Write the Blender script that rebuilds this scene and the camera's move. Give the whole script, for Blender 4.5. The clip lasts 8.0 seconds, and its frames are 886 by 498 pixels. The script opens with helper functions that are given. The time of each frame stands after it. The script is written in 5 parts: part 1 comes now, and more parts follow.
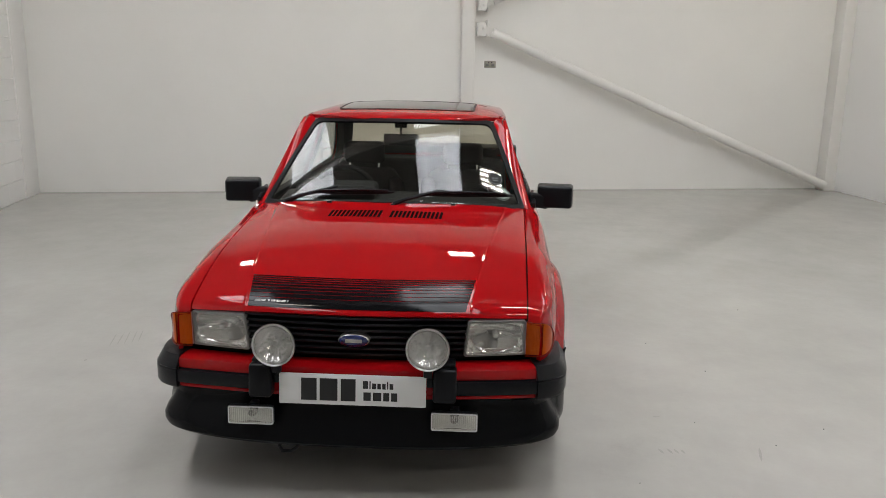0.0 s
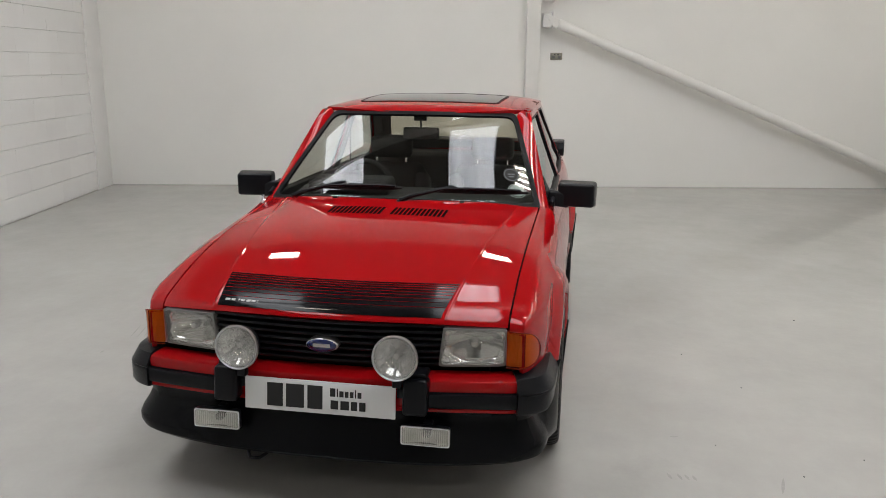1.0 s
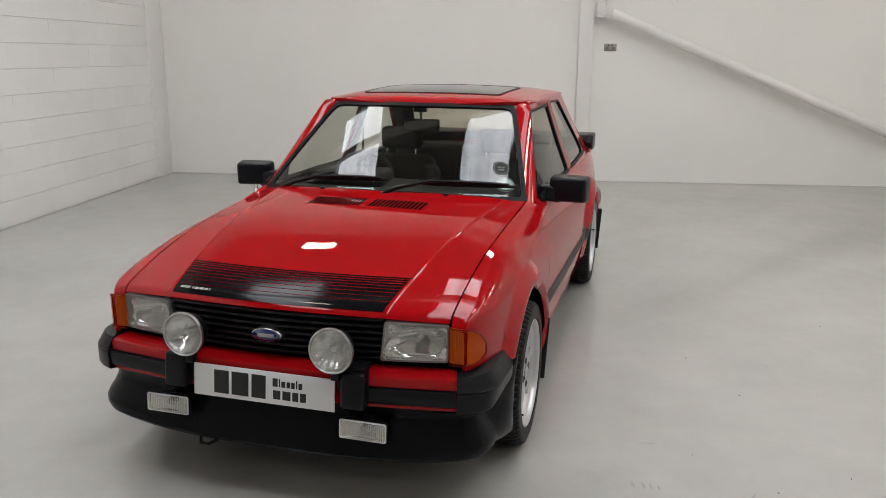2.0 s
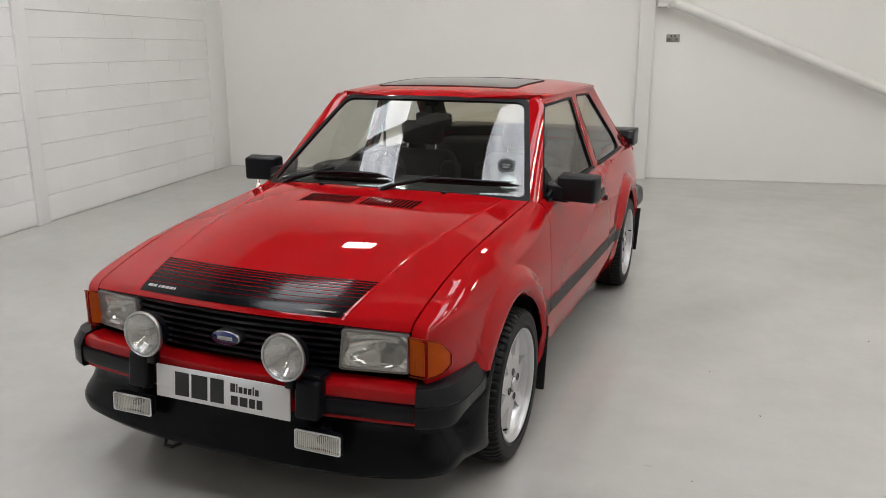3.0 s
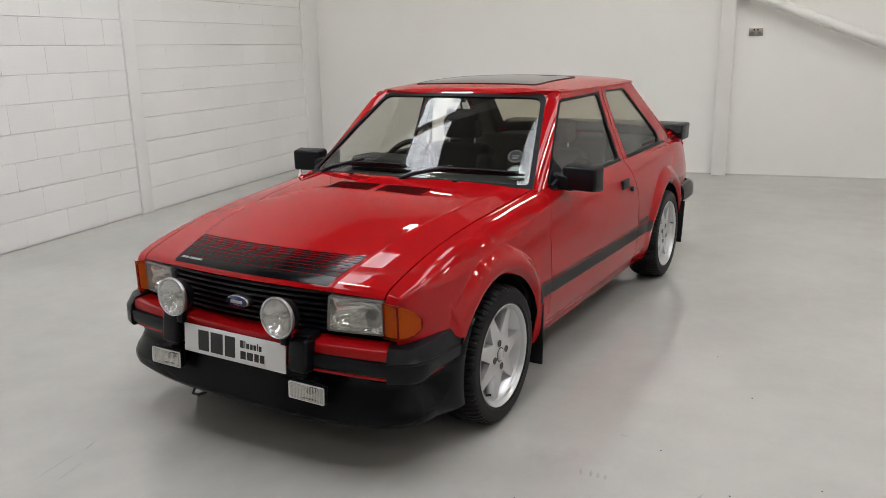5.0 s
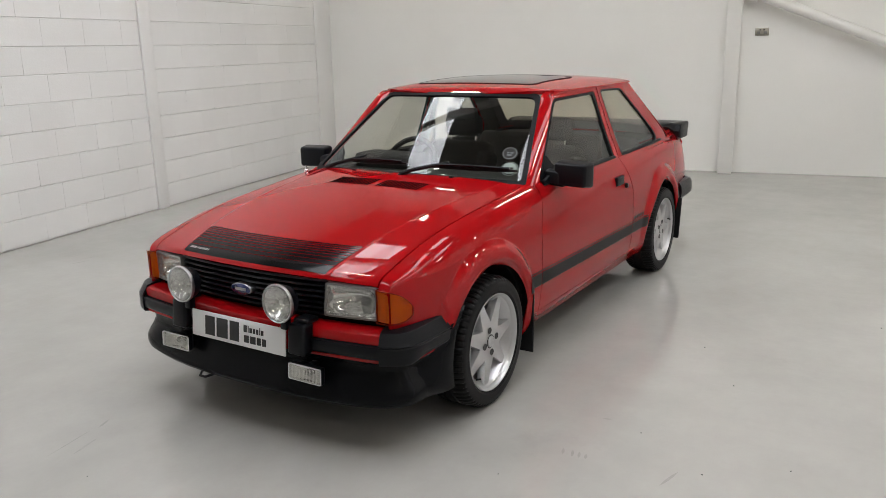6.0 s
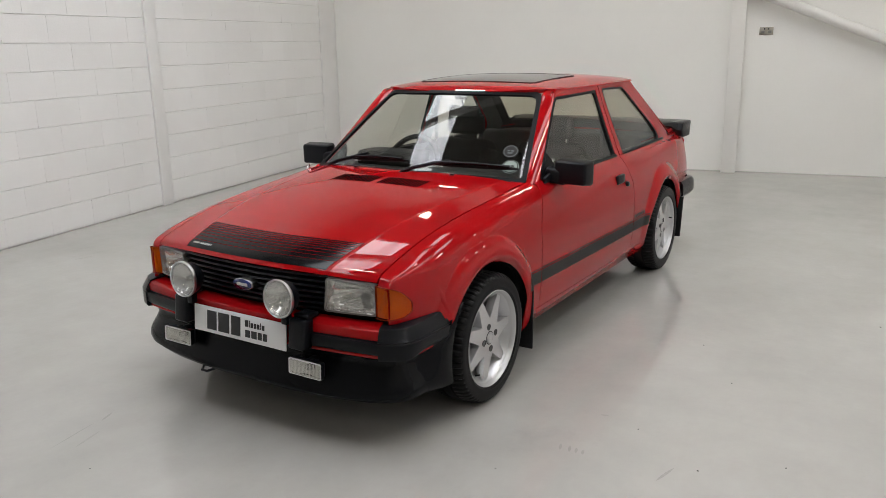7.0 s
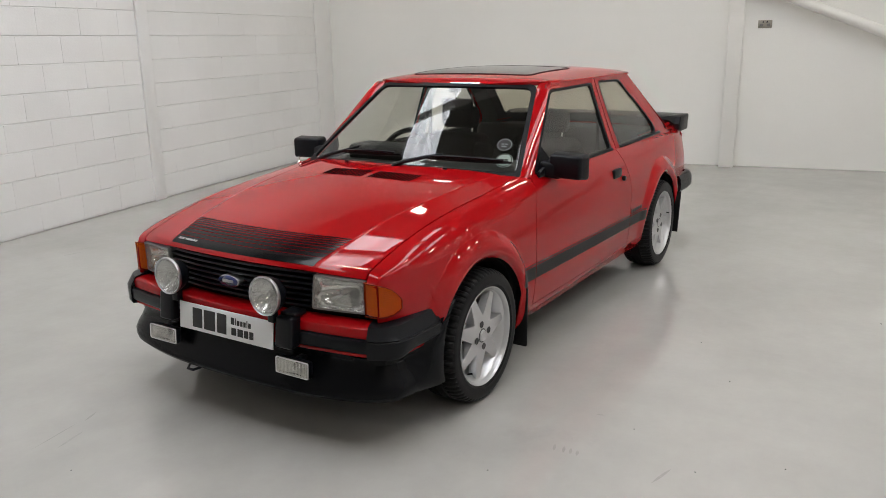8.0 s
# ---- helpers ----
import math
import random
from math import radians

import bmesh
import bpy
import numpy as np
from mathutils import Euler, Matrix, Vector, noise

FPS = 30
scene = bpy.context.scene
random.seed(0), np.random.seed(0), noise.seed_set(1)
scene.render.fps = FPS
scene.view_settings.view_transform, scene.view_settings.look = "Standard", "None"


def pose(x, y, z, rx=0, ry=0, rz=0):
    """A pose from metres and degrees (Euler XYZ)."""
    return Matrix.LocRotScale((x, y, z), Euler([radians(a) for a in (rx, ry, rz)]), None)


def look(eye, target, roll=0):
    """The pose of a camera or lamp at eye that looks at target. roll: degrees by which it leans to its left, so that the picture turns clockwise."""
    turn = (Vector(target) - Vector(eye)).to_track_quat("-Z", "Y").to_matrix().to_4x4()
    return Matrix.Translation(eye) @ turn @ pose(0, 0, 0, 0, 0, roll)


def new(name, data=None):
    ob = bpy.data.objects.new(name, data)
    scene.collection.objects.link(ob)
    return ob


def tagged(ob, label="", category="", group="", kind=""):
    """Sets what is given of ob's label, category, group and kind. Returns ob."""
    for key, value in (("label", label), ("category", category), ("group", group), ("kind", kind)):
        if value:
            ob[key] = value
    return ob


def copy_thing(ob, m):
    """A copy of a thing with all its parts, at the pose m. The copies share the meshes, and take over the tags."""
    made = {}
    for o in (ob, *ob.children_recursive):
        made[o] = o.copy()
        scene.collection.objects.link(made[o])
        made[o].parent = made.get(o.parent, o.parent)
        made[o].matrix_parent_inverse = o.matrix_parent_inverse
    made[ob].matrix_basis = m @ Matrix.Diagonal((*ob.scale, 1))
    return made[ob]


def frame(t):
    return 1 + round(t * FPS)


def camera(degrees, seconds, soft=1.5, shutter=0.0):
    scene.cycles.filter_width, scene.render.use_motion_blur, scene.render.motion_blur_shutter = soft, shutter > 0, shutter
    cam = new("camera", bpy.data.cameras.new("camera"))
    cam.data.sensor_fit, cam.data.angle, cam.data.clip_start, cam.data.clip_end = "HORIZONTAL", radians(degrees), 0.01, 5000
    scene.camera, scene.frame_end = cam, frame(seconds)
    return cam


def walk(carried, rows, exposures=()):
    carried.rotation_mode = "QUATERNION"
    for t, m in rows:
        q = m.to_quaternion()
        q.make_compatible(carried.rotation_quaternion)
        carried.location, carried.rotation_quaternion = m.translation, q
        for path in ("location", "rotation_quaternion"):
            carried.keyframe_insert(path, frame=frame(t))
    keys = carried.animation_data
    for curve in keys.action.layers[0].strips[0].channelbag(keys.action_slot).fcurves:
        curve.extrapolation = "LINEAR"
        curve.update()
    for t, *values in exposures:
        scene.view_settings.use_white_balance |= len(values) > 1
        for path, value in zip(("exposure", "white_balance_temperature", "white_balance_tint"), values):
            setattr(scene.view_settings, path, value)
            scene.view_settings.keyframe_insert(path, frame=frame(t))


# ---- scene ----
cam = camera(58.8, 8.0, 0.55)
PATH = [
    (0, (0.434, -3.278, 1.532), (0.341, -1.331, 1.087), 0.9),
    (0.5, (0.623, -3.195, 1.522), (0.413, -1.257, 1.072), 0.7),
    (1, (0.805, -3.039, 1.512), (0.481, -1.119, 1.052), 0.5),
    (1.5, (0.99, -2.937, 1.503), (0.56, -1.042, 1.032), 0.5),
    (2, (1.24, -2.892, 1.508), (0.71, -1.024, 1.028), 0.4),
    (3.3, (1.607, -2.549, 1.494), (0.829, -0.775, 0.996), -0.0),
    (3.5, (1.667, -2.534, 1.491), (0.855, -0.775, 0.993), -0.0),
    (4, (1.865, -2.55, 1.503), (0.976, -0.83, 1.004), -0.4),
    (4.5, (1.992, -2.619, 1.499), (1.042, -0.931, 1.002), -0.9),
    (6, (2.28, -2.79, 1.517), (1.252, -1.148, 1.018), -1.2),
    (6.5, (2.305, -2.807, 1.516), (1.271, -1.17, 1.015), -1.1),
    (7, (2.314, -2.802, 1.518), (1.276, -1.169, 1.015), -1.0),
    (7.5, (2.319, -2.782, 1.512), (1.282, -1.149, 1.004), -1.0),
    (8, (2.295, -2.722, 1.499), (1.262, -1.088, 0.984), -1.0),
]
walk(cam, [(t, look(eye, target, roll)) for t, eye, target, roll in PATH], [(0, -0.04), (2, 0.0), (3.5, 0.11), (5, 0.06), (8, 0.05)])

# ---- world and light ----
world = bpy.data.worlds.new("world")
scene.world = world
world.use_nodes = True
wn = world.node_tree.nodes
sky = wn.new("ShaderNodeTexSky")
sky.sky_type, sky.sun_disc = "NISHITA", False
sky.sun_elevation, sky.sun_rotation = radians(38), radians(200)
wn["Background"].inputs["Strength"].default_value = 0.1
world.node_tree.links.new(sky.outputs[0], wn["Background"].inputs["Color"])
scene.view_settings.exposure = 0.0
TUBE_LIGHT, ROOF_LIGHT = 43.0, 7.1


# ---- materials ----
def node(nt, kind, x=0, y=0, **inputs):
    n = nt.nodes.new(kind)
    n.location = (x, y)
    for k, v in inputs.items():
        n.inputs[k].default_value = v
    return n


def material(name, color, rough=0.5, metal=0.0, coat=0.0, coat_rough=0.03, grain=0.0, grain_scale=200.0,
             stain=0.0, stain_scale=1.5, rough_var=0.0, bump=0.0, bump_scale=300.0, random_tint=0.0, spec=0.5, detail=6.0, coat_ior=1.5):
    """A painted, cast or moulded surface with stains at two scales and a fine relief."""
    m = bpy.data.materials.new(name)
    m.use_nodes = True
    nt = m.node_tree
    b = nt.nodes["Principled BSDF"]
    b.inputs["Roughness"].default_value = rough
    b.inputs["Metallic"].default_value = metal
    b.inputs["Coat Weight"].default_value = coat
    b.inputs["Coat Roughness"].default_value = coat_rough
    b.inputs["Coat IOR"].default_value = coat_ior
    b.inputs["Specular IOR Level"].default_value = spec
    b.inputs["Base Color"].default_value = (*color, 1)
    geo = node(nt, "ShaderNodeNewGeometry", -1100)
    last = None
    if grain or stain or random_tint:
        big = node(nt, "ShaderNodeTexNoise", -900, 200, Scale=stain_scale, Detail=detail, Roughness=0.6)
        fine = node(nt, "ShaderNodeTexNoise", -900, -100, Scale=grain_scale, Detail=3.0)
        for n in (big, fine):
            nt.links.new(geo.outputs["Position"], n.inputs["Vector"])
        mix = node(nt, "ShaderNodeMix", -500, 100)
        mix.data_type, mix.blend_type = "RGBA", "MIX"
        mul = node(nt, "ShaderNodeMath", -700, 100)
        mul.operation = "MULTIPLY_ADD"
        mul.inputs[1].default_value, mul.inputs[2].default_value = stain * 2.2, 0.5 - stain * 1.1
        nt.links.new(big.outputs["Fac"], mul.inputs[0])
        add = node(nt, "ShaderNodeMath", -600, -100)
        add.operation = "MULTIPLY_ADD"
        add.inputs[1].default_value = grain * 2.0
        nt.links.new(fine.outputs["Fac"], add.inputs[0])
        sub = node(nt, "ShaderNodeMath", -600, 0)
        sub.operation = "SUBTRACT"
        sub.inputs[1].default_value = grain
        nt.links.new(mul.outputs[0], add.inputs[2])
        nt.links.new(add.outputs[0], sub.inputs[0])
        last = sub.outputs[0]
        if random_tint:
            info = node(nt, "ShaderNodeObjectInfo", -900, 400)
            rt = node(nt, "ShaderNodeMath", -500, 300)
            rt.operation = "MULTIPLY_ADD"
            rt.inputs[1].default_value = random_tint
            nt.links.new(info.outputs["Random"], rt.inputs[0])
            nt.links.new(last, rt.inputs[2])
            last = rt.outputs[0]
        nt.links.new(last, mix.inputs["Factor"])
        mix.inputs[6].default_value = (*[c * 0.72 for c in color], 1)
        mix.inputs[7].default_value = (*[min(1.0, c * 1.28) for c in color], 1)
        nt.links.new(mix.outputs[2], b.inputs["Base Color"])
    if rough_var:
        rn = node(nt, "ShaderNodeTexNoise", -900, -400, Scale=2.3, Detail=2.0)
        nt.links.new(geo.outputs["Position"], rn.inputs["Vector"])
        rr = node(nt, "ShaderNodeMapRange", -600, -400)
        rr.inputs["From Min"].default_value, rr.inputs["From Max"].default_value = 0.3, 0.7
        rr.inputs["To Min"].default_value, rr.inputs["To Max"].default_value = rough - rough_var, rough + rough_var
        nt.links.new(rn.outputs["Fac"], rr.inputs["Value"])
        nt.links.new(rr.outputs[0], b.inputs["Roughness"])
    if bump:
        bn = node(nt, "ShaderNodeTexNoise", -900, -700, Scale=bump_scale, Detail=4.0)
        nt.links.new(geo.outputs["Position"], bn.inputs["Vector"])
        bb = node(nt, "ShaderNodeBump", -600, -700, Strength=bump, Distance=0.002)
        nt.links.new(bn.outputs["Fac"], bb.inputs["Height"])
        nt.links.new(bb.outputs[0], b.inputs["Normal"])
    return m


def poured_floor(name, color):
    """Rolled floor paint: cloudy stains, faint drag streaks, gloss that comes and goes, and the ripple of the roller."""
    m = material(name, color, 0.07, spec=0.6)
    nt = m.node_tree
    b = nt.nodes["Principled BSDF"]
    geo = node(nt, "ShaderNodeNewGeometry", -1600)

    def noise(scale, detail, rough, x, y, stretch=None, turn=0.0):
        n = node(nt, "ShaderNodeTexNoise", x, y, Scale=scale, Detail=detail, Roughness=rough)
        if stretch:
            mp = node(nt, "ShaderNodeMapping", x - 200, y, Rotation=(0, 0, turn), Scale=stretch)
            nt.links.new(geo.outputs["Position"], mp.inputs[0])
            nt.links.new(mp.outputs[0], n.inputs["Vector"])
        else:
            nt.links.new(geo.outputs["Position"], n.inputs["Vector"])
        return n.outputs["Fac"]

    def spread_to(value, lo, hi, a, c, x, y):
        r = node(nt, "ShaderNodeMapRange", x, y)
        r.inputs["From Min"].default_value, r.inputs["From Max"].default_value = lo, hi
        r.inputs["To Min"].default_value, r.inputs["To Max"].default_value = a, c
        nt.links.new(value, r.inputs["Value"])
        return r.outputs[0]

    def times(p, q, x, y):
        n = node(nt, "ShaderNodeMath", x, y)
        n.operation = "MULTIPLY"
        nt.links.new(p, n.inputs[0])
        nt.links.new(q, n.inputs[1])
        return n.outputs[0]

    cloud = spread_to(noise(0.8, 5.0, 0.62, -1300, 400), 0.30, 0.70, 0.92, 1.075, -1000, 400)
    patch = spread_to(noise(3.4, 6.0, 0.68, -1300, 200), 0.32, 0.68, 0.962, 1.033, -1000, 200)
    drag = spread_to(noise(2.2, 5.0, 0.7, -1300, 0, (3.0, 1.0, 1.0), 0.9), 0.34, 0.66, 0.985, 1.012, -1000, 0)
    grime = spread_to(noise(1.3, 8.0, 0.75, -1300, -200), 0.60, 0.74, 1.0, 0.93, -1000, -200)
    shade = times(times(cloud, patch, -800, 300), times(drag, grime, -800, 0), -600, 200)
    vec = node(nt, "ShaderNodeVectorMath", -400, 200)
    vec.operation = "SCALE"
    vec.inputs[0].default_value = color
    nt.links.new(shade, vec.inputs["Scale"])
    nt.links.new(vec.outputs[0], b.inputs["Base Color"])
    nt.links.new(spread_to(noise(2.6, 5.0, 0.65, -1300, -400), 0.32, 0.70, 0.04, 0.10, -1000, -400), b.inputs["Roughness"])
    ripple = node(nt, "ShaderNodeBump", -600, -700, Strength=0.17, Distance=0.002)
    nt.links.new(noise(32.0, 2.0, 0.5, -1300, -700), ripple.inputs["Height"])
    swell_bump = node(nt, "ShaderNodeBump", -400, -700, Strength=0.12, Distance=0.004)
    nt.links.new(noise(5.0, 2.0, 0.5, -1300, -900), swell_bump.inputs["Height"])
    nt.links.new(ripple.outputs[0], swell_bump.inputs["Normal"])
    nt.links.new(swell_bump.outputs[0], b.inputs["Normal"])
    return m


def pane(name, tint, gloss=1.8, ribs=0.0, rough=0.0, veil=0.0):
    """Thin clear glass: tinted passage and a mirror gloss of both faces that grows towards grazing; ribs: a relief of upright flutes; veil: the share that pressed glass scatters."""
    m = bpy.data.materials.new(name)
    m.use_nodes = True
    nt = m.node_tree
    nt.nodes.remove(nt.nodes["Principled BSDF"])
    tr = node(nt, "ShaderNodeBsdfTransparent", 0, 0, Color=(*tint, 1))
    gl = node(nt, "ShaderNodeBsdfGlossy", 0, -200, Roughness=rough)
    fr = node(nt, "ShaderNodeLayerWeight", -500, 200)
    pw = node(nt, "ShaderNodeMath", -300, 200)
    pw.operation = "POWER"
    pw.inputs[1].default_value = 5.0
    sc = node(nt, "ShaderNodeMath", -100, 200)
    sc.operation, sc.use_clamp = "MULTIPLY_ADD", True
    sc.inputs[1].default_value, sc.inputs[2].default_value = 0.95, 0.043 * gloss
    nt.links.new(fr.outputs["Facing"], pw.inputs[0])
    mx = node(nt, "ShaderNodeMixShader", 200, 0)
    nt.links.new(pw.outputs[0], sc.inputs[0])
    nt.links.new(sc.outputs[0], mx.inputs[0])
    if veil:
        df = node(nt, "ShaderNodeBsdfDiffuse", 0, 200, Color=(0.78, 0.78, 0.75, 1))
        ve = node(nt, "ShaderNodeMixShader", 100, 100, Fac=veil)
        nt.links.new(tr.outputs[0], ve.inputs[1])
        nt.links.new(df.outputs[0], ve.inputs[2])
        nt.links.new(ve.outputs[0], mx.inputs[1])
    else:
        nt.links.new(tr.outputs[0], mx.inputs[1])
    nt.links.new(gl.outputs[0], mx.inputs[2])
    nt.links.new(mx.outputs[0], nt.nodes["Material Output"].inputs[0])
    if ribs:
        tc = node(nt, "ShaderNodeTexCoord", -900, 0)
        wv = node(nt, "ShaderNodeTexWave", -700, 0, Scale=ribs, Distortion=0.6, Detail=1.0)
        wv.bands_direction = "X"
        bp = node(nt, "ShaderNodeBump", -400, 0, Strength=0.35, Distance=0.003)
        nt.links.new(tc.outputs["Object"], wv.inputs["Vector"])
        nt.links.new(wv.outputs["Fac"], bp.inputs["Height"])
        for n in (gl, fr):
            nt.links.new(bp.outputs[0], n.inputs["Normal"])
    return m


def glowing(name, color, strength, streak=0.0):
    m = bpy.data.materials.new(name)
    m.use_nodes = True
    nt = m.node_tree
    nt.nodes.remove(nt.nodes["Principled BSDF"])
    em = node(nt, "ShaderNodeEmission", 0, 0, Color=(*color, 1), Strength=strength)
    nt.links.new(em.outputs[0], nt.nodes["Material Output"].inputs[0])
    if streak:
        tc = node(nt, "ShaderNodeTexCoord", -900)
        mp = node(nt, "ShaderNodeMapping", -700, Scale=(5.0, 0.3, 1.0))
        ns = node(nt, "ShaderNodeTexNoise", -500, Scale=1.6, Detail=4.0)
        mr = node(nt, "ShaderNodeMapRange", -300)
        mr.inputs["From Min"].default_value, mr.inputs["From Max"].default_value = 0.3, 0.7
        mr.inputs["To Min"].default_value, mr.inputs["To Max"].default_value = strength * (1 - streak), strength * (1 + streak * 0.5)
        nt.links.new(tc.outputs["Object"], mp.inputs[0])
        nt.links.new(mp.outputs[0], ns.inputs["Vector"])
        nt.links.new(ns.outputs["Fac"], mr.inputs["Value"])
        nt.links.new(mr.outputs[0], em.inputs["Strength"])
    return m


WALL = material("white_wall_paint", (0.81, 0.79, 0.755), 0.55, stain=0.12, stain_scale=0.7, grain=0.05, grain_scale=90, bump=0.06, bump_scale=60)
# lighter copy of the wall paint: stronger light on the right, put into colour
LIT_WALL = material("lit_white_wall_paint", (0.87, 0.86, 0.835), 0.5, stain=0.08, stain_scale=0.7, grain=0.05, grain_scale=90, bump=0.06, bump_scale=60)
BLOCK = material("painted_blockwork", (0.81, 0.795, 0.775), 0.5, stain=0.14, stain_scale=1.2, grain=0.06, grain_scale=120, bump=0.5, bump_scale=70, random_tint=0.07)
JOINT = material("mortar_paint", (0.80, 0.785, 0.76), 0.7, grain=0.1, grain_scale=150, bump=0.2, bump_scale=150)
STEEL = material("white_steel_paint", (0.76, 0.75, 0.72), 0.38, stain=0.08, stain_scale=2.0, grain=0.03)
FLOOR = poured_floor("grey_floor_paint", (0.400, 0.389, 0.367))
SPECK = material("black_grit", (0.05, 0.048, 0.045), 0.6, grain=0.1)
AMBER_RIB = material("deep_amber_rib", (0.17, 0.012, 0.0003), 0.3, coat=0.1, spec=0.05, grain=0.05)
EDGE_SHADE = material("grey_edge_shade", (0.46, 0.45, 0.43), 0.7, stain=0.4, stain_scale=5, grain=0.2)
NUT = material("grey_nut_recess", (0.09, 0.09, 0.092), 0.4, metal=0.5, grain=0.1)
SCUFF = material("scuffed_floor_paint", (0.34, 0.33, 0.312), 0.16, stain=0.3, stain_scale=30)
CEIL = material("grey_roof_liner", (0.20, 0.20, 0.195), 0.6, stain=0.08)
TUBE = glowing("fluorescent_tube", (1.0, 0.93, 0.82), TUBE_LIGHT)
ROOFLIGHT = glowing("daylight_sheet", (0.915, 0.935, 0.98), ROOF_LIGHT, streak=0.5)
RED = material("red_car_paint", (0.335, 0.0034, 0.0055), 0.45, coat=0.9, coat_rough=0.010, stain=0.04, stain_scale=2.5, spec=0.0, coat_ior=1.41)
DECAL = material("black_decal", (0.004, 0.004, 0.005), 0.4, coat=0.5, coat_rough=0.11, coat_ior=1.38, spec=0.0, grain=0.1)
GREY_DECAL = material("grey_decal", (0.022, 0.0215, 0.021), 0.4, spec=0.12, grain=0.1)
SILVER_DECAL = material("silver_decal", (0.36, 0.355, 0.35), 0.35, grain=0.05)
PLASTIC = material("black_bumper_plastic", (0.0042, 0.0048, 0.0068), 0.32, grain=0.15, grain_scale=350, bump=0.15, bump_scale=700, stain=0.1, spec=0.21)
SPOILER = material("black_satin_spoiler", (0.0036, 0.0040, 0.0052), 0.24, grain=0.12, stain=0.1, bump=0.05, bump_scale=400, spec=0.13)
RUBBER = material("black_rubber", (0.0065, 0.0065, 0.0072), 0.5, spec=0.18, grain=0.15, grain_scale=250, stain=0.15, stain_scale=8, bump=0.15)
SEAL = material("window_seal_rubber", (0.0045, 0.0045, 0.0055), 0.42, spec=0.10, grain=0.1)
SLOT_SHADE = material("dark_slot_shade", (0.006, 0.0035, 0.0035), 0.9, spec=0.0, grain=0.1)
INNER = material("dark_underbody", (0.010, 0.010, 0.010), 0.8, spec=0.1, grain=0.2, stain=0.2)
CLOTH = material("charcoal_seat_cloth", (0.022, 0.020, 0.019), 0.92, grain=0.3, grain_scale=500, stain=0.15, stain_scale=7, bump=0.3, bump_scale=600)
TRIM = material("charcoal_interior_trim", (0.020, 0.0195, 0.019), 0.7, spec=0.25, grain=0.15, bump=0.15, bump_scale=500)
PILLAR_TRIM = material("grey_pillar_trim", (0.060, 0.056, 0.052), 0.75, grain=0.15, bump=0.1, bump_scale=500, spec=0.2)
DULL_CHROME = material("dull_chrome", (0.50, 0.50, 0.51), 0.28, metal=1.0)
LINER = material("beige_headlining", (0.42, 0.38, 0.31), 0.9, grain=0.1, grain_scale=300)
ALLOY = material("silver_alloy_paint", (0.56, 0.56, 0.57), 0.34, metal=0.75, coat=0.5, grain=0.05, stain=0.06, stain_scale=6)
CHROME = material("chrome", (0.82, 0.82, 0.83), 0.08, metal=1.0)
REFLECTOR = material("lamp_reflector", (0.70, 0.70, 0.69), 0.22, metal=0.9, bump=0.5, bump_scale=30, stain=0.15, stain_scale=30)
BOWL = material("lamp_mirror_bowl", (0.74, 0.74, 0.73), 0.13, metal=1.0, bump=0.25, bump_scale=55, stain=0.12, stain_scale=25)
FACET = material("pressed_lamp_facet", (0.72, 0.72, 0.71), 0.14, metal=0.95, bump=0.4, bump_scale=70)
FOG_BOWL = material("pale_fog_bowl", (0.80, 0.79, 0.75), 0.3, metal=0.4, grain=0.05, stain=0.15, stain_scale=40)
FOG_RIB = material("pale_lamp_flute", (0.62, 0.61, 0.57), 0.3, grain=0.05)
BULB = material("frosted_bulb_shield", (0.55, 0.55, 0.54), 0.25, metal=0.6)
LAMP_RIM = material("aged_lamp_rim", (0.16, 0.157, 0.15), 0.35, grain=0.1, stain=0.1, stain_scale=10)
AMBER_BACK = material("ridged_lamp_backing", (0.58, 0.52, 0.44), 0.3, spec=0.6)
AMBER = material("amber_lens", (0.40, 0.036, 0.0003), 0.25, coat=0.12, spec=0.05, grain=0.08, bump=0.15, bump_scale=120)
PLATE = material("white_plate_plastic", (0.82, 0.82, 0.83), 0.28, grain=0.02, stain=0.03)
INK = material("black_print", (0.014, 0.014, 0.015), 0.35, grain=0.1)
BLUE = material("blue_badge_enamel", (0.010, 0.020, 0.10), 0.2, coat=0.8, grain=0.1)
BRASS = material("brushed_socket_steel", (0.32, 0.30, 0.26), 0.35, metal=0.8, grain=0.1)
GLASS = pane("clear_car_glass", (0.90, 0.92, 0.88), 2.0)
SIDE_GLASS = pane("tinted_side_glass", (0.84, 0.83, 0.77), 2.4)
REAR_GLASS = pane("bronze_rear_glass", (0.66, 0.62, 0.52), 1.8)
LAMP_GLASS = pane("fluted_lamp_glass", (0.96, 0.96, 0.94), 1.6, ribs=34.0, rough=0.0, veil=0.12)
SPOT_GLASS = pane("fluted_spot_glass", (0.96, 0.96, 0.95), 1.4, ribs=60.0, veil=0.22)
FOG_GLASS = pane("fluted_fog_glass", (0.96, 0.95, 0.90), 1.6, ribs=60.0, rough=0.03, veil=0.28)
AMBER_GLASS = pane("amber_lens_glass", (0.90, 0.335, 0.015), 0.5)
CLUB_PRINT = material("dim_club_print", (0.085, 0.095, 0.10), 0.5, grain=0.1)
SUN_GLASS = material("dark_sunroof_glass", (0.012, 0.013, 0.012), 0.03, spec=0.55, stain=0.1)
STICKER = material("pale_sticker", (0.36, 0.42, 0.42), 0.5, grain=0.1)


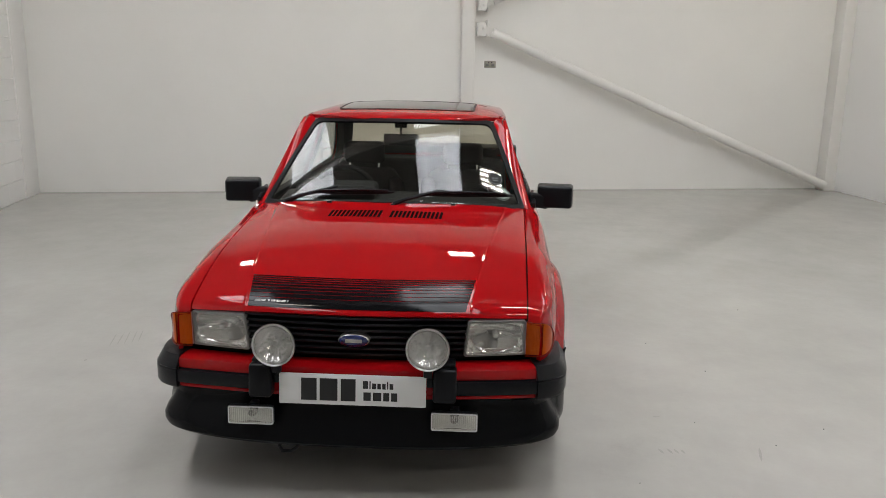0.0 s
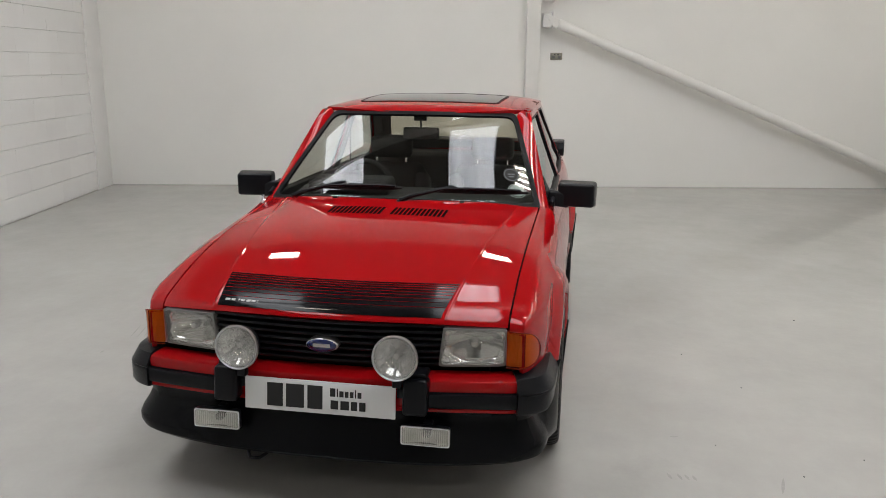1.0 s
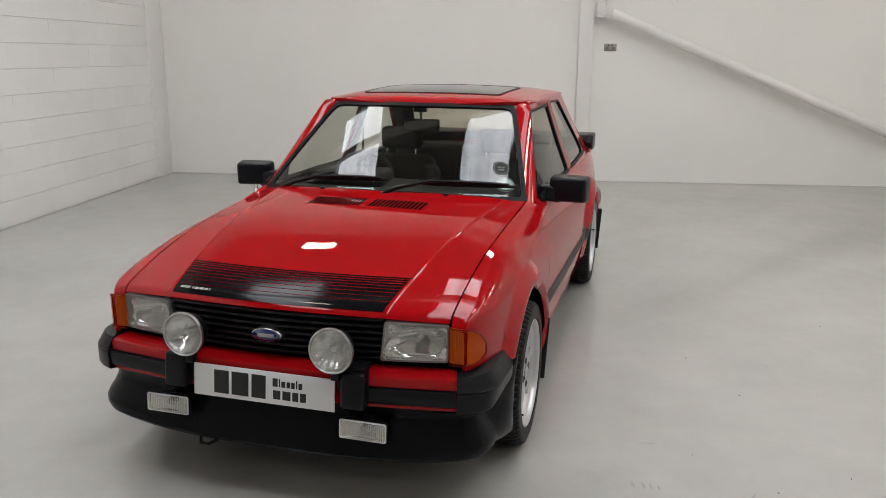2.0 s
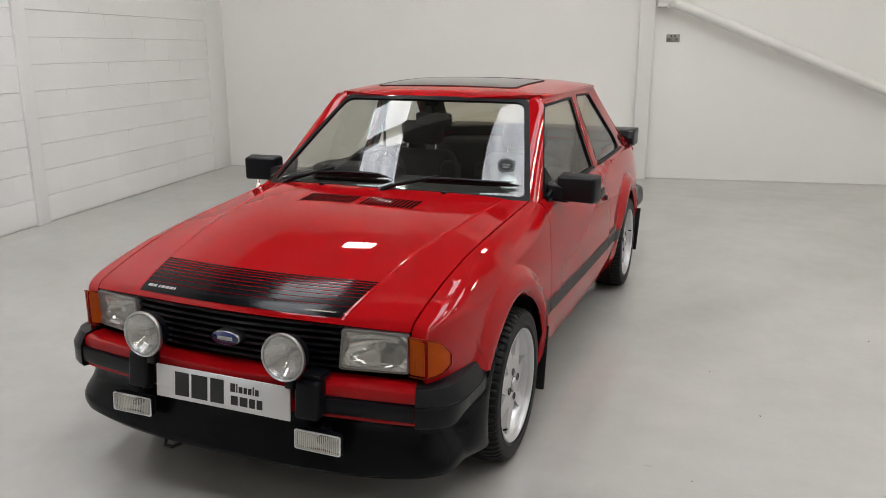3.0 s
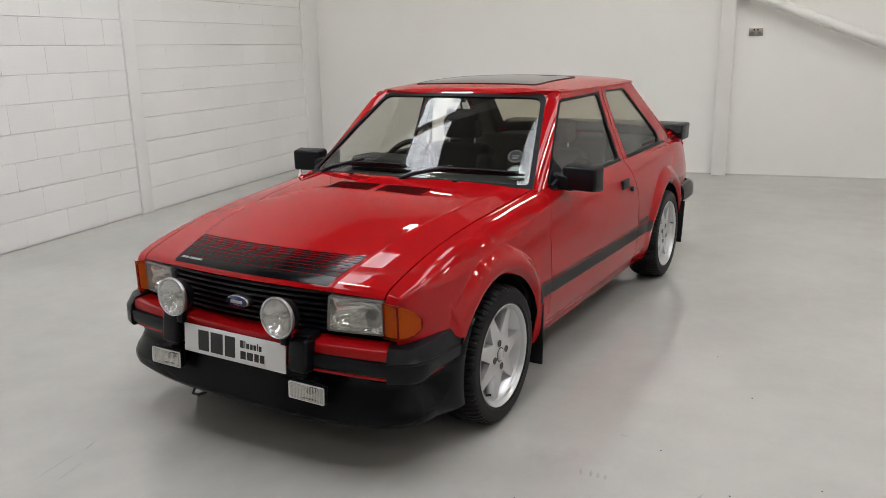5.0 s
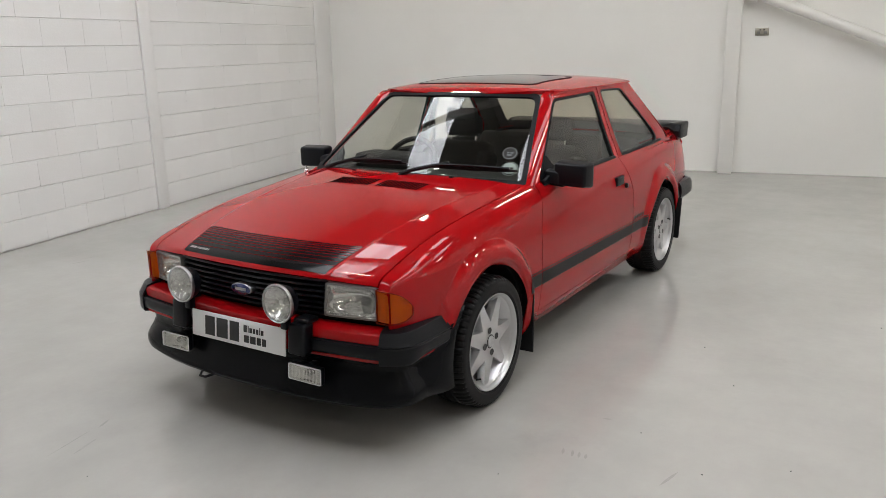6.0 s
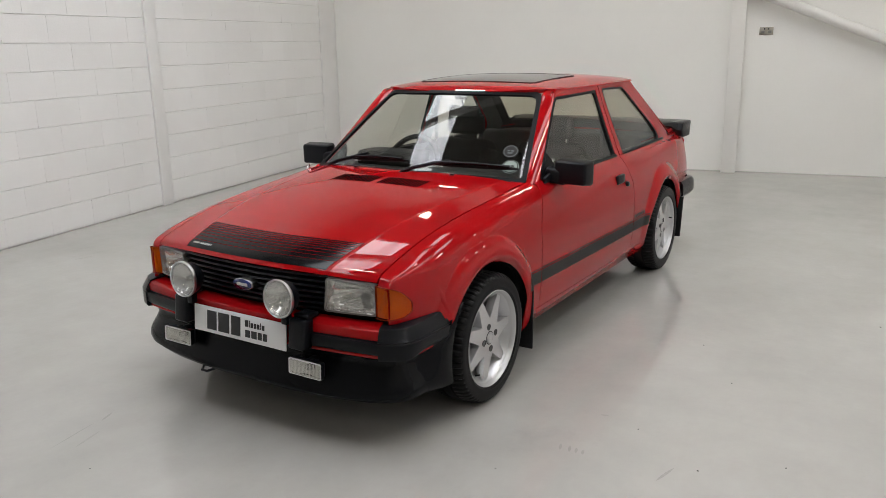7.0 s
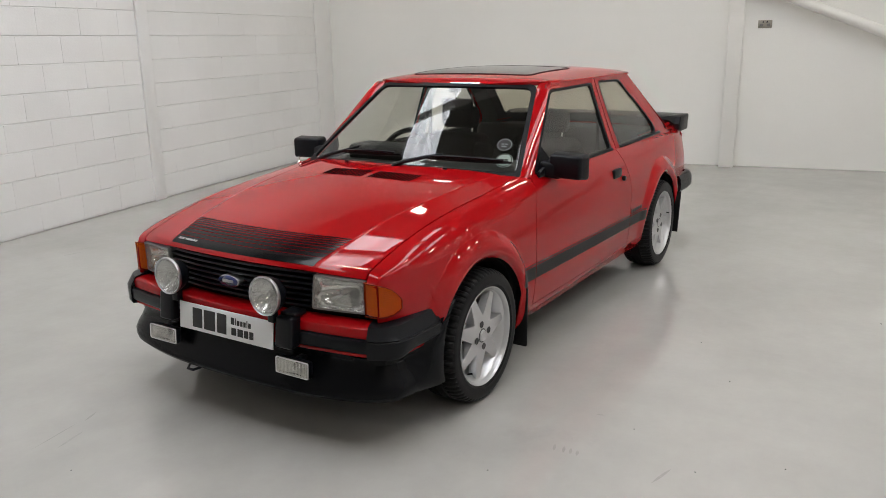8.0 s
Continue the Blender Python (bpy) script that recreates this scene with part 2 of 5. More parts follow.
# ---- mesh helpers ----
def finish(bm, hint=None, sharp=32.0):
    """Marks sharp edges; hint: the way that most faces should look."""
    bm.normal_update()
    if hint is not None:
        total = Vector((0, 0, 0))
        for f in bm.faces:
            total += f.normal * f.calc_area()
        if total.dot(Vector(hint)) < 0:
            bmesh.ops.reverse_faces(bm, faces=bm.faces[:])
    lim = radians(sharp)
    for f in bm.faces:
        f.smooth = True
    for e in bm.edges:
        if len(e.link_faces) == 2 and e.calc_face_angle(0.0) > lim:
            e.smooth = False
    return bm


def mesh_of(name, bm, mat):
    me = bpy.data.meshes.new(name)
    bm.to_mesh(me)
    bm.free()
    me.materials.append(mat)
    return me


def part(name, bm, mat, parent, label="", at=None):
    """Links a bmesh as one mesh object under a thing or under a part."""
    ob = new(name, mesh_of(name, bm, mat))
    ob.parent = parent
    if at is not None:
        ob.matrix_basis = at
    return tagged(ob, label)


def thing(name, label, category, kind="", group="", m=None):
    ob = new(name)
    if m is not None:
        ob.matrix_basis = m
    return tagged(ob, label, category, group, kind)


def curve(*pts):
    """A smooth function (natural cubic spline) through points of rising first number."""
    xs, ys = [p[0] for p in pts], [p[1] for p in pts]
    n = len(xs)
    h = [xs[k + 1] - xs[k] for k in range(n - 1)]
    a, r = np.eye(n), np.zeros(n)
    for k in range(1, n - 1):
        a[k, k - 1], a[k, k], a[k, k + 1] = h[k - 1], 2 * (h[k - 1] + h[k]), h[k]
        r[k] = 6 * ((ys[k + 1] - ys[k]) / h[k] - (ys[k] - ys[k - 1]) / h[k - 1])
    m = [float(q) for q in np.linalg.solve(a, r)]
    first = (ys[1] - ys[0]) / h[0] - h[0] * m[1] / 6
    last = (ys[-1] - ys[-2]) / h[-1] + h[-1] * m[-2] / 6

    def f(v):
        if v <= xs[0]:
            return ys[0] + (v - xs[0]) * first
        if v >= xs[-1]:
            return ys[-1] + (v - xs[-1]) * last
        k = next(q for q in range(n - 1) if v <= xs[q + 1])
        p, q = (xs[k + 1] - v) / h[k], (v - xs[k]) / h[k]
        return p * ys[k] + q * ys[k + 1] + ((p**3 - p) * m[k] + (q**3 - q) * m[k + 1]) * h[k]**2 / 6
    return f


def fair(degree, *pts):
    """A fair polynomial near points, for panels that must mirror cleanly."""
    c = [float(q) for q in np.polyfit([p[0] for p in pts], [p[1] for p in pts], degree)]
    return lambda v: sum(q * v**(degree - k) for k, q in enumerate(c))


def smooth(a, b, v):
    t = min(1.0, max(0.0, (v - a) / (b - a)))
    return t * t * (3 - 2 * t)


def spread(a, b, n):
    return [a + (b - a) * i / (n - 1) for i in range(n)]


def sheet(rows, hint, thick=0.0, closed=False):
    """A sheet over rows of points; thick: its edge is turned in by so much."""
    bm = bmesh.new()
    vs = [[bm.verts.new(p) for p in r] for r in rows]
    m = len(rows[0])
    for i in range(len(rows) - 1):
        for j in range(m if closed else m - 1):
            k = (j + 1) % m
            try:
                bm.faces.new((vs[i][j], vs[i + 1][j], vs[i + 1][k], vs[i][k]))
            except ValueError:
                pass
    bmesh.ops.remove_doubles(bm, verts=bm.verts[:], dist=1e-5)
    finish(bm, hint)
    if thick:
        turn_in(bm, thick)
    return bm


def turn_in(bm, thick):
    bm.normal_update()
    rim = [e for e in bm.edges if len(e.link_faces) == 1]
    normals = {}
    for e in rim:
        for v in e.verts:
            normals[v.co.to_tuple(5)] = v.normal.copy()
    out = bmesh.ops.extrude_edge_only(bm, edges=rim)["geom"]
    for v in (g for g in out if isinstance(g, bmesh.types.BMVert)):
        v.co -= normals[v.co.to_tuple(5)] * thick
    bm.normal_update()
    for e in rim:
        e.smooth = False


def rounded(corners, radius, steps=4, edge=4):
    """A polygon with rounded corners: the same number of points for the same number of corners."""
    pts = []
    n = len(corners)
    cs = [Vector(c) for c in corners]
    rad = radius if isinstance(radius, (list, tuple)) else [radius] * n
    arcs = []
    for i in range(n):
        a, b, c = cs[i - 1], cs[i], cs[(i + 1) % n]
        d1, d2 = (a - b).normalized(), (c - b).normalized()
        half = max(0.15, d1.angle(d2) / 2)
        cut = min(rad[i] / math.tan(half), 0.48 * (a - b).length, 0.48 * (c - b).length)
        p, q = b + d1 * cut, b + d2 * cut
        arcs.append([(1 - t)**2 * p + 2 * t * (1 - t) * b + t * t * q for t in spread(0, 1, steps + 1)])
    for i in range(n):
        pts += arcs[i]
        p, q = arcs[i][-1], arcs[(i + 1) % n][0]
        pts += [p.lerp(q, k / edge) for k in range(1, edge)]
    return pts


def ring(outer, inner, place, hint, thick=0.0, between=1):
    """A frame between two outlines of as many points, laid on a surface by place(p)."""
    rows = [[place(a.lerp(b, k / between)) for a, b in zip(outer, inner)] for k in range(between + 1)]
    return sheet(rows, hint, thick, closed=True)


def fill(outline, place, hint, rings=5, thick=0.0):
    """A pane inside an outline, laid on a surface by place(p)."""
    mid = sum(outline, Vector((0,) * len(outline[0]))) / len(outline)
    rows = [[place(mid.lerp(p, max(k / rings, 0.02))) for p in outline] for k in range(rings, -1, -1)]
    bm = sheet(rows, hint, 0.0, closed=True)
    inner = [e for e in bm.edges if len(e.link_faces) == 1]
    mid3 = place(mid)
    small = [e for e in inner if (e.verts[0].co - mid3).length < 0.04 * max((place(p) - mid3).length for p in outline) + 1e-4]
    if len(small) > 2:
        bmesh.ops.contextual_create(bm, geom=small)
    finish(bm, hint)
    if thick:
        turn_in(bm, thick)
    return bm


def box(dx, dy, dz, bevel=0.0, seg=2, at=(0, 0, 0), m=None):
    bm = bmesh.new()
    bmesh.ops.create_cube(bm, size=1.0)
    bmesh.ops.transform(bm, matrix=Matrix.Diagonal((dx, dy, dz, 1)), verts=bm.verts)
    if bevel:
        bmesh.ops.bevel(bm, geom=bm.edges[:] , offset=bevel, segments=seg, profile=0.5, affect="EDGES")
    bmesh.ops.transform(bm, matrix=Matrix.Translation(at) @ (m or Matrix()), verts=bm.verts)
    return finish(bm)


def lathe(profile, steps=48, axis="x", wobble=None):
    """Turns a profile of (radius, along) round an axis."""
    rows = []
    for r, a in profile:
        row = []
        for k in range(steps):
            t = 2 * math.pi * k / steps
            q = r if wobble is None else wobble(r, a, k)
            row.append(Vector((a, q * math.cos(t), q * math.sin(t))) if axis == "x" else
                       Vector((q * math.cos(t), a, q * math.sin(t))) if axis == "y" else Vector((q * math.cos(t), q * math.sin(t), a)))
        rows.append(row)
    bm = sheet(rows, None, closed=True)
    return bm


def tube(points, radius, sides=10, cap=True):
    """A round bar along points; radius: a number or one for each point."""
    pts = [Vector(p) for p in points]
    rows = []
    up = Vector((0.13, 0.21, 0.97))
    for i, p in enumerate(pts):
        d = (pts[min(i + 1, len(pts) - 1)] - pts[max(i - 1, 0)]).normalized()
        a = d.cross(up).normalized()
        b = a.cross(d)
        r = radius[i] if isinstance(radius, (list, tuple)) else radius
        rows.append([p + r * (math.cos(2 * math.pi * k / sides) * a + math.sin(2 * math.pi * k / sides) * b) for k in range(sides)])
    bm = sheet(rows, None, closed=True)
    if cap:
        bmesh.ops.holes_fill(bm, edges=[e for e in bm.edges if len(e.link_faces) == 1], sides=0)
        bmesh.ops.recalc_face_normals(bm, faces=bm.faces[:])
        finish(bm, None, 40)
    return bm


def join(*bms):
    out = bms[0]
    for b in bms[1:]:
        me = bpy.data.meshes.new("joined")
        b.to_mesh(me)
        b.free()
        out.from_mesh(me)
        bpy.data.meshes.remove(me)
    return out


def moved(bm, m):
    bmesh.ops.transform(bm, matrix=m, verts=bm.verts)
    return bm


# ---- the hall: u along the end wall, v from it into the hall ----
HALL = pose(-4.91, 5.89, 0, 0, 0, 10.8)
WIDTH, LENGTH, HEIGHT = 10.3, 17.0, 5.0


def hall_box(name, u0, u1, v0, v1, z0, z1, mat, parent=None, label="", bevel=0.0):
    bm = box(u1 - u0, v1 - v0, z1 - z0, bevel, 2, ((u0 + u1) / 2, -(v0 + v1) / 2, (z0 + z1) / 2))
    ob = new(name, mesh_of(name, bm, mat))
    if parent is None:
        ob.matrix_basis = HALL
    else:
        ob.parent = parent
    return tagged(ob, label)


tagged(hall_box("floor", -0.3, WIDTH + 0.3, -0.3, LENGTH + 0.3, -0.2, 0, FLOOR), "smooth light grey painted concrete floor with a soft sheen", "floor", kind="structure")
tagged(hall_box("wall_back", -0.3, WIDTH + 0.3, -0.3, 0, 0, HEIGHT, WALL), "smooth white painted end wall of the hall", "wall", kind="structure")
tagged(hall_box("wall_right", WIDTH, WIDTH + 0.3, 0, LENGTH, 0, HEIGHT, LIT_WALL), "smooth white painted side wall, colour lightened for the stronger light there", "wall", kind="structure")
tagged(hall_box("wall_front", -0.3, WIDTH + 0.3, LENGTH, LENGTH + 0.3, 0, HEIGHT, WALL), "plain white painted wall of the hall", "wall", kind="structure")
WALL_LEFT = tagged(hall_box("wall_left", -0.3, -0.012, 0, LENGTH, 0, HEIGHT, JOINT), "white painted concrete block wall with recessed joints", "wall", kind="structure")

# end-wall stanchion, corner casings and the side wall's stanchion
tagged(hall_box("column", 5.13, 5.29, 0, 0.11, 0, HEIGHT, STEEL, None, "", 0.006), "white painted steel column standing proud of the wall", "column", kind="structure")
tagged(hall_box("column", -0.014, 0.022, 3.56, 3.71, 0, HEIGHT, BLOCK, None, "", 0.005), "white painted column flange set in the block wall", "column", kind="structure")
tagged(hall_box("column", -0.014, 0.012, 0.0, 0.42, 0, HEIGHT, BLOCK, None, "", 0.004), "white rendered casing in the corner of the walls", "column", kind="structure")
tagged(hall_box("column", WIDTH - 0.16, WIDTH + 0.01, 0, 0.20, 0, HEIGHT, STEEL, None, "", 0.006), "white boxed steel column in the wall corner", "column", kind="structure")


def brace(label, u0, z0, u1, z1):
    b = thing("wall_brace", label, "brace", m=HALL, group="wall braces")
    a, c = Vector((u0, -0.17, z0)), Vector((u1, -0.17, z1))
    d = (c - a).normalized()
    part("tube", tube([a + d * 0.10, a.lerp(c, 0.5), c - d * 0.10], 0.057, 20), STEEL, b)
    for p, s in ((a, 1), (c, -1)):
        ang = math.degrees(math.atan2(d.z, d.x))
        part("end_plate", box(0.26, 0.014, 0.10, 0.003, 1, p + d * s * 0.06, pose(0, 0, 0, 0, -ang, 0)), STEEL, b)
        if p is a:
            part("gusset", box(0.10, 0.10, 0.16, 0.004, 1, Vector((u0 - 0.035, -0.12, z0)), pose(0, 0, 0, 0, 0, 0)), STEEL, b)
            part("cleat", box(0.012, 0.15, 0.20, 0.003, 1, Vector((u0 + 0.03, -0.12, z0 + 0.01))), STEEL, b)
        for k in (-0.02, 0.05):
            part("bolt", moved(lathe([(0.0, -0.03), (0.013, -0.03), (0.015, -0.022), (0.015, 0.03), (0.0, 0.03)], 6, "y"), Matrix.Translation(p + d * s * k)), STEEL, b)
    return b


brace("white painted steel tube brace sloping down to the wall corner", 5.40, 2.02, 10.25, 0.035)
brace("white painted steel tube brace rising from the column", 5.40, 2.32, 10.2, 4.5)

sock = thing("wall_socket", "small brushed metal double socket on the white wall", "socket", m=HALL)
part("face_plate", box(0.146, 0.012, 0.086, 0.004, 2, (5.51, -0.006, 1.605)), BRASS, sock)
for du in (-0.036, 0.036):
    part("outlet", box(0.036, 0.006, 0.030, 0.002, 1, (5.51 + du, -0.012, 1.595)), LAMP_RIM, sock)
    part("switch", box(0.014, 0.008, 0.018, 0.002, 1, (5.51 + du * 0.55, -0.014, 1.628)), INK, sock)

# roof: liner with openings for the two runs of daylight sheets, and the rafters
# thin grey strips paint the soft shade at the foot of the walls
for u0, u1, v0, v1 in ((0.012, WIDTH - 0.16, 0.0, 0.004), (0.0, 0.004, 0.42, 8.9)):
    tagged(hall_box("trim", u0, u1, v0, v1, 0.0, 0.007, EDGE_SHADE), "thin grey line of painted shade where wall meets floor", "trim", kind="structure", group="floor edge lines")
RUNS = [(1.10, 2.15), (4.05, 5.05), (7.0, 8.05)]
bm = bmesh.new()
edges = [-0.3] + [e for r in RUNS for e in r] + [WIDTH + 0.3]
for k in range(0, len(edges), 2):
    bm = join(bm, box(edges[k + 1] - edges[k], LENGTH + 0.6, 0.1, 0, 1, ((edges[k] + edges[k + 1]) / 2, -LENGTH / 2, HEIGHT + 0.05)))
for a, b in RUNS:
    bm = join(bm, box(b - a, 3.5, 0.1, 0, 1, ((a + b) / 2, -1.45, HEIGHT + 0.05)), box(b - a, LENGTH - 9.2, 0.1, 0, 1, ((a + b) / 2, -LENGTH / 2 - 4.75, HEIGHT + 0.05)))
ceiling = new("ceiling", mesh_of("ceiling", bm, CEIL))
ceiling.matrix_basis = HALL
tagged(ceiling, "white sheet roof lining with daylight strips", "ceiling", kind="structure")
for a, b in RUNS:
    w = new("rooflight", mesh_of("rooflight", box(b - a, 6.8, 0.02, 0, 1, ((a + b) / 2, -6.4, HEIGHT + 0.13)), ROOFLIGHT))
    w.matrix_basis = HALL
    tagged(w, "long translucent daylight sheet in the roof", "rooflight", kind="structure", group="rooflights")
for v in (4.35, 9.6, 14.8):
    tagged(hall_box("rafter", 0, WIDTH, v - 0.1, v + 0.1, HEIGHT - 0.24, HEIGHT - 0.002, STEEL, None, "", 0.01), "white painted steel rafter under the roof", "rafter", kind="structure", group="rafters")


def luminaire():
    l = thing("ceiling_light", "white four-tube fluorescent ceiling light, lit, mirrored in the car or added fill", "ceiling light", group="ceiling lights")
    part("housing", join(box(0.46, 0.40, 0.05, 0.008, 2, (0, 0, 0.055)), box(0.02, 0.02, 0.50, 0, 1, (0, 0.15, 0.29)), box(0.02, 0.02, 0.50, 0, 1, (0, -0.15, 0.29))), STEEL, l)
    for k in range(4):
        part("tube", tube([(-0.21, -0.135 + 0.09 * k, 0), (0.21, -0.135 + 0.09 * k, 0)], 0.022, 8), TUBE, l, "lit fluorescent tube")
    return l


# v 12 row, (8.9, 3.5), (9.1, 1.9): unseen, added to brighten nose and right
KNOWN_AND_FILL_LIGHTS = [(2.5, 12.4), (5.6, 12.2), (8.7, 12.0), (1.9, 1.75), (5.1, 1.75), (9.1, 1.9), (2.42, 5.95), (5.55, 5.38), (8.7, 5.2), (8.9, 3.5), (5.6, 9.0), (8.7, 8.8)]
first = luminaire()
first.matrix_basis = HALL @ pose(KNOWN_AND_FILL_LIGHTS[0][0], -KNOWN_AND_FILL_LIGHTS[0][1], 4.48)
for u, v in KNOWN_AND_FILL_LIGHTS[1:]:
    copy_thing(first, HALL @ pose(u, -v, 4.48))


# ---- the car: nose towards -y, front axle at y = 0, rear axle at y = 2.40 ----
car = thing("car", "red three-door hatchback car with black bumpers, spot lamps and bonnet stripes", "car")
AXLES, HUB_Z, ARCH = (0.0, 2.40), 0.287, 0.334
BODY = curve((-0.62, 0.656), (-0.587, 0.663), (-0.562, 0.680), (-0.530, 0.696), (-0.48, 0.713), (-0.40, 0.732), (-0.2, 0.752), (0.2, 0.766), (0.6, 0.773), (1.5, 0.782), (2.2, 0.782), (2.7, 0.768), (3.0, 0.742), (3.2, 0.71))
TUCK = curve((0.18, -0.068), (0.24, -0.032), (0.32, -0.011), (0.42, -0.002), (0.52, 0.0), (0.60, 0.0), (0.68, -0.010), (0.75, -0.024), (0.80, -0.038), (0.845, -0.064), (0.87, -0.085))
BELT = curve((0.5, 0.672), (0.8, 0.692), (1.2, 0.702), (2.0, 0.700), (2.6, 0.684), (3.0, 0.655))


def flare(y, z):
    f = 0.0
    for a in AXLES:
        r = math.hypot(y - a, (z - HUB_Z) * 0.97)
        g = 0.033 * (1 - ((r - 0.360) / 0.070)**2) if r > 0.360 else 0.033 - 0.012 * ((0.360 - r) / 0.026)**2
        if a > 1 and y < a:
            g *= 0.40 + 0.60 * smooth(0.36, 0.56, z) if g > 0 else 1.0
        f = max(f, 0.5 * (g + math.sqrt(g * g + 0.000016)))
    return f


def side_x(y, z):
    return BODY(y) + TUCK(z) + flare(y, z)


def glass_x(y, z):
    return BELT(y) - 0.364 * (z - 0.85) - 0.10 * (z - 0.85) * (1.24 - z)


def arch_z(y, low):
    """The lower edge of the side: the sill, or the wheel arch above it."""
    z = low
    for a in AXLES:
        d = abs(y - a)
        if d < ARCH:
            z = max(z, HUB_Z + math.sqrt(ARCH * ARCH - d * d))
    return z


def stations(a, b, n, axle=None):
    ys = set(round(v, 4) for v in spread(a, b, n))
    if axle is not None:
        for k in range(0, 37):
            v = axle - ARCH * math.cos(math.pi * k / 36)
            if a < v < b:
                ys = {y for y in ys if abs(y - v) > 0.006}
                ys.add(round(v, 4))
    return sorted(ys)


def side_panel(s, ys, low, high, rows=22, back=None):
    grid = []
    for y in ys:
        lo, hi = low(y), high(y)
        col = []
        for z in spread(lo, hi, rows):
            q = y if back is None else back(y, z)
            col.append(Vector((s * side_x(q, z), q, z)))
        grid.append(col)
    return sheet(grid, (s, 0, 0), 0.016)


HOOD_EDGE = curve((-0.575, 0.612), (0.5, 0.645))
HOOD_TOP = fair(3, (-0.64, 0.703), (-0.55, 0.729), (-0.45, 0.758), (-0.32, 0.793), (-0.12, 0.832), (0.1, 0.861), (0.25, 0.877), (0.46, 0.899))


def HOOD_MID(y):
    """The bonnet's ridge line, rolled over at the nose."""
    return HOOD_TOP(y) + 0.005 * (max(0.0, -0.25 - y) / 0.4)**2 - 0.018 * math.exp(-max(-0.01, y + 0.656) / 0.011)


RIDGE = curve((-0.65, 0.402), (0.5, 0.553))
FALL = fair(2, (-0.65, 0.030), (-0.4, 0.040), (-0.15, 0.065), (0.1, 0.09), (0.5, 0.13))


def hood_z(x, y):
    x = abs(x)
    r = RIDGE(y)
    z = HOOD_MID(y) - (0.004 + 0.010 * smooth(-0.4, 0.4, y)) * (x / r)**2 - 0.1 * FALL(y) * r * min(1.0, x / r)**8
    d = x - r
    soft = 0.004
    over = 0.5 * (d + math.sqrt(d * d + soft * soft))
    return z - FALL(y) * over + 0.0012 * math.exp(-(d / 0.005)**2)


def nose_y(x):
    """The nose's plan line, for the bonnet and the lamps."""
    return -0.656 + 0.072 * (abs(x) / 0.61)**2


def on_hood(x, y, lift=0.0):
    """The bonnet's surface; near the nose its roll follows the nose's plan line."""
    y0 = nose_y(x) + 0.004
    yr = 0.475 + 0.045 * (x / 0.632)**2
    t = min(1.0, max(0.0, (y - y0) / (yr - y0)))
    return Vector((x, y - lift * 0.25, hood_z(x, y - (y0 + 0.656) * (1 - t)**2) + lift))


def wing_edge(y):
    """Height of the bonnet's outer edge."""
    return on_hood(HOOD_EDGE(y), y).z


def shoulder(y):
    """Top of the side where it meets the wing top."""
    return wing_edge(y) - 0.014 if y < 0.55 else 0.858


# bonnet
def across(edge, ridge):
    """Places across half the bonnet, close-set at the ridge."""
    half = spread(0, ridge - 0.025, 15) + [ridge + d for d in (-0.014, -0.009, -0.0055, -0.0025, 0.0, 0.0025, 0.0055, 0.009, 0.014)] + spread(ridge + 0.025, edge, 8)
    return [-x for x in reversed(half[1:])] + half


grid = []
for t in spread(0, 1, 56):
    row = []
    ridge, edge = 0.45, 0.62
    for _ in range(6):
        for which in (0, 1):
            x = (ridge, edge)[which]
            y0 = nose_y(x) + 0.004
            y = y0 + (0.475 + 0.045 * (x / 0.632)**2 - y0) * t**1.3
            if which:
                edge = HOOD_EDGE(y)
            else:
                ridge = RIDGE(y)
    for x in across(edge - 0.003, ridge):
        k = x / 0.632
        yr = 0.475 + 0.045 * k * k
        y0 = nose_y(x) + 0.004
        y = y0 + (yr - y0) * t**1.3
        row.append(on_hood(x, y))
    grid.append(row)
hood = part("bonnet", sheet(grid, (0, 0, 1), 0.018), RED, car)


# stripes on the bonnet's nose: a solid band and ever thinner lines above it
def hood_strip(y0, y1, lift, name="stripe", xa=None, xb=None, mat=DECAL):
    rows = []
    for f in spread(0, 1, 9 if y1 - y0 > 0.03 else 3):
        q = y0 + (y1 - y0) * f
        wide = 0.388 + q * 0.17
        a, b = (-wide, wide) if xa is None else (xa, xb)
        rows.append([on_hood(x, nose_y(x) + q, lift) for x in spread(a, b, 41)])
    return part(name, sheet(rows, (0, 0, 1), 0.0008), mat, hood, "printed black bonnet stripe" if name == "stripe" else "")


hood_strip(0.016, 0.062, 0.0012)
y = 0.0655
for k, pitch in enumerate((0.0265, 0.0235, 0.0208, 0.0186, 0.0168, 0.0152, 0.0140, 0.0130)):
    hood_strip(y, y + pitch * (0.87 - 0.055 * k), 0.0012)
    y += pitch
for k, (a, b) in enumerate([(-0.372, -0.352), (-0.349, -0.332), (-0.322, -0.316), (-0.311, -0.295), (-0.291, -0.275), (-0.271, -0.256), (-0.251, -0.246)]):
    hood_strip(0.0365, 0.0475, 0.0022, "lettering_bar", a, b, SILVER_DECAL)

# two fields of slanted air slots: raised dark strips paint the shade inside
for s in (-1, 1):
    vent = part("air_vent", sheet([[on_hood(s * x, y, 0.0008) for x in (0.016, 0.14, 0.268)] for y in (0.206, 0.27, 0.332)], (0, 0, 1), 0.001), RED, hood)
    for k in range(13):
        x = s * (0.028 + 0.0188 * k)
        part("vent_slot_shade", sheet([[on_hood(x + dx + 0.004 * (f - 0.5), 0.215 + 0.106 * f, 0.0020) for dx in (-0.0060, 0.0060)] for f in (0, 0.5, 1)], (0, 0, 1), 0.001), SLOT_SHADE, vent)

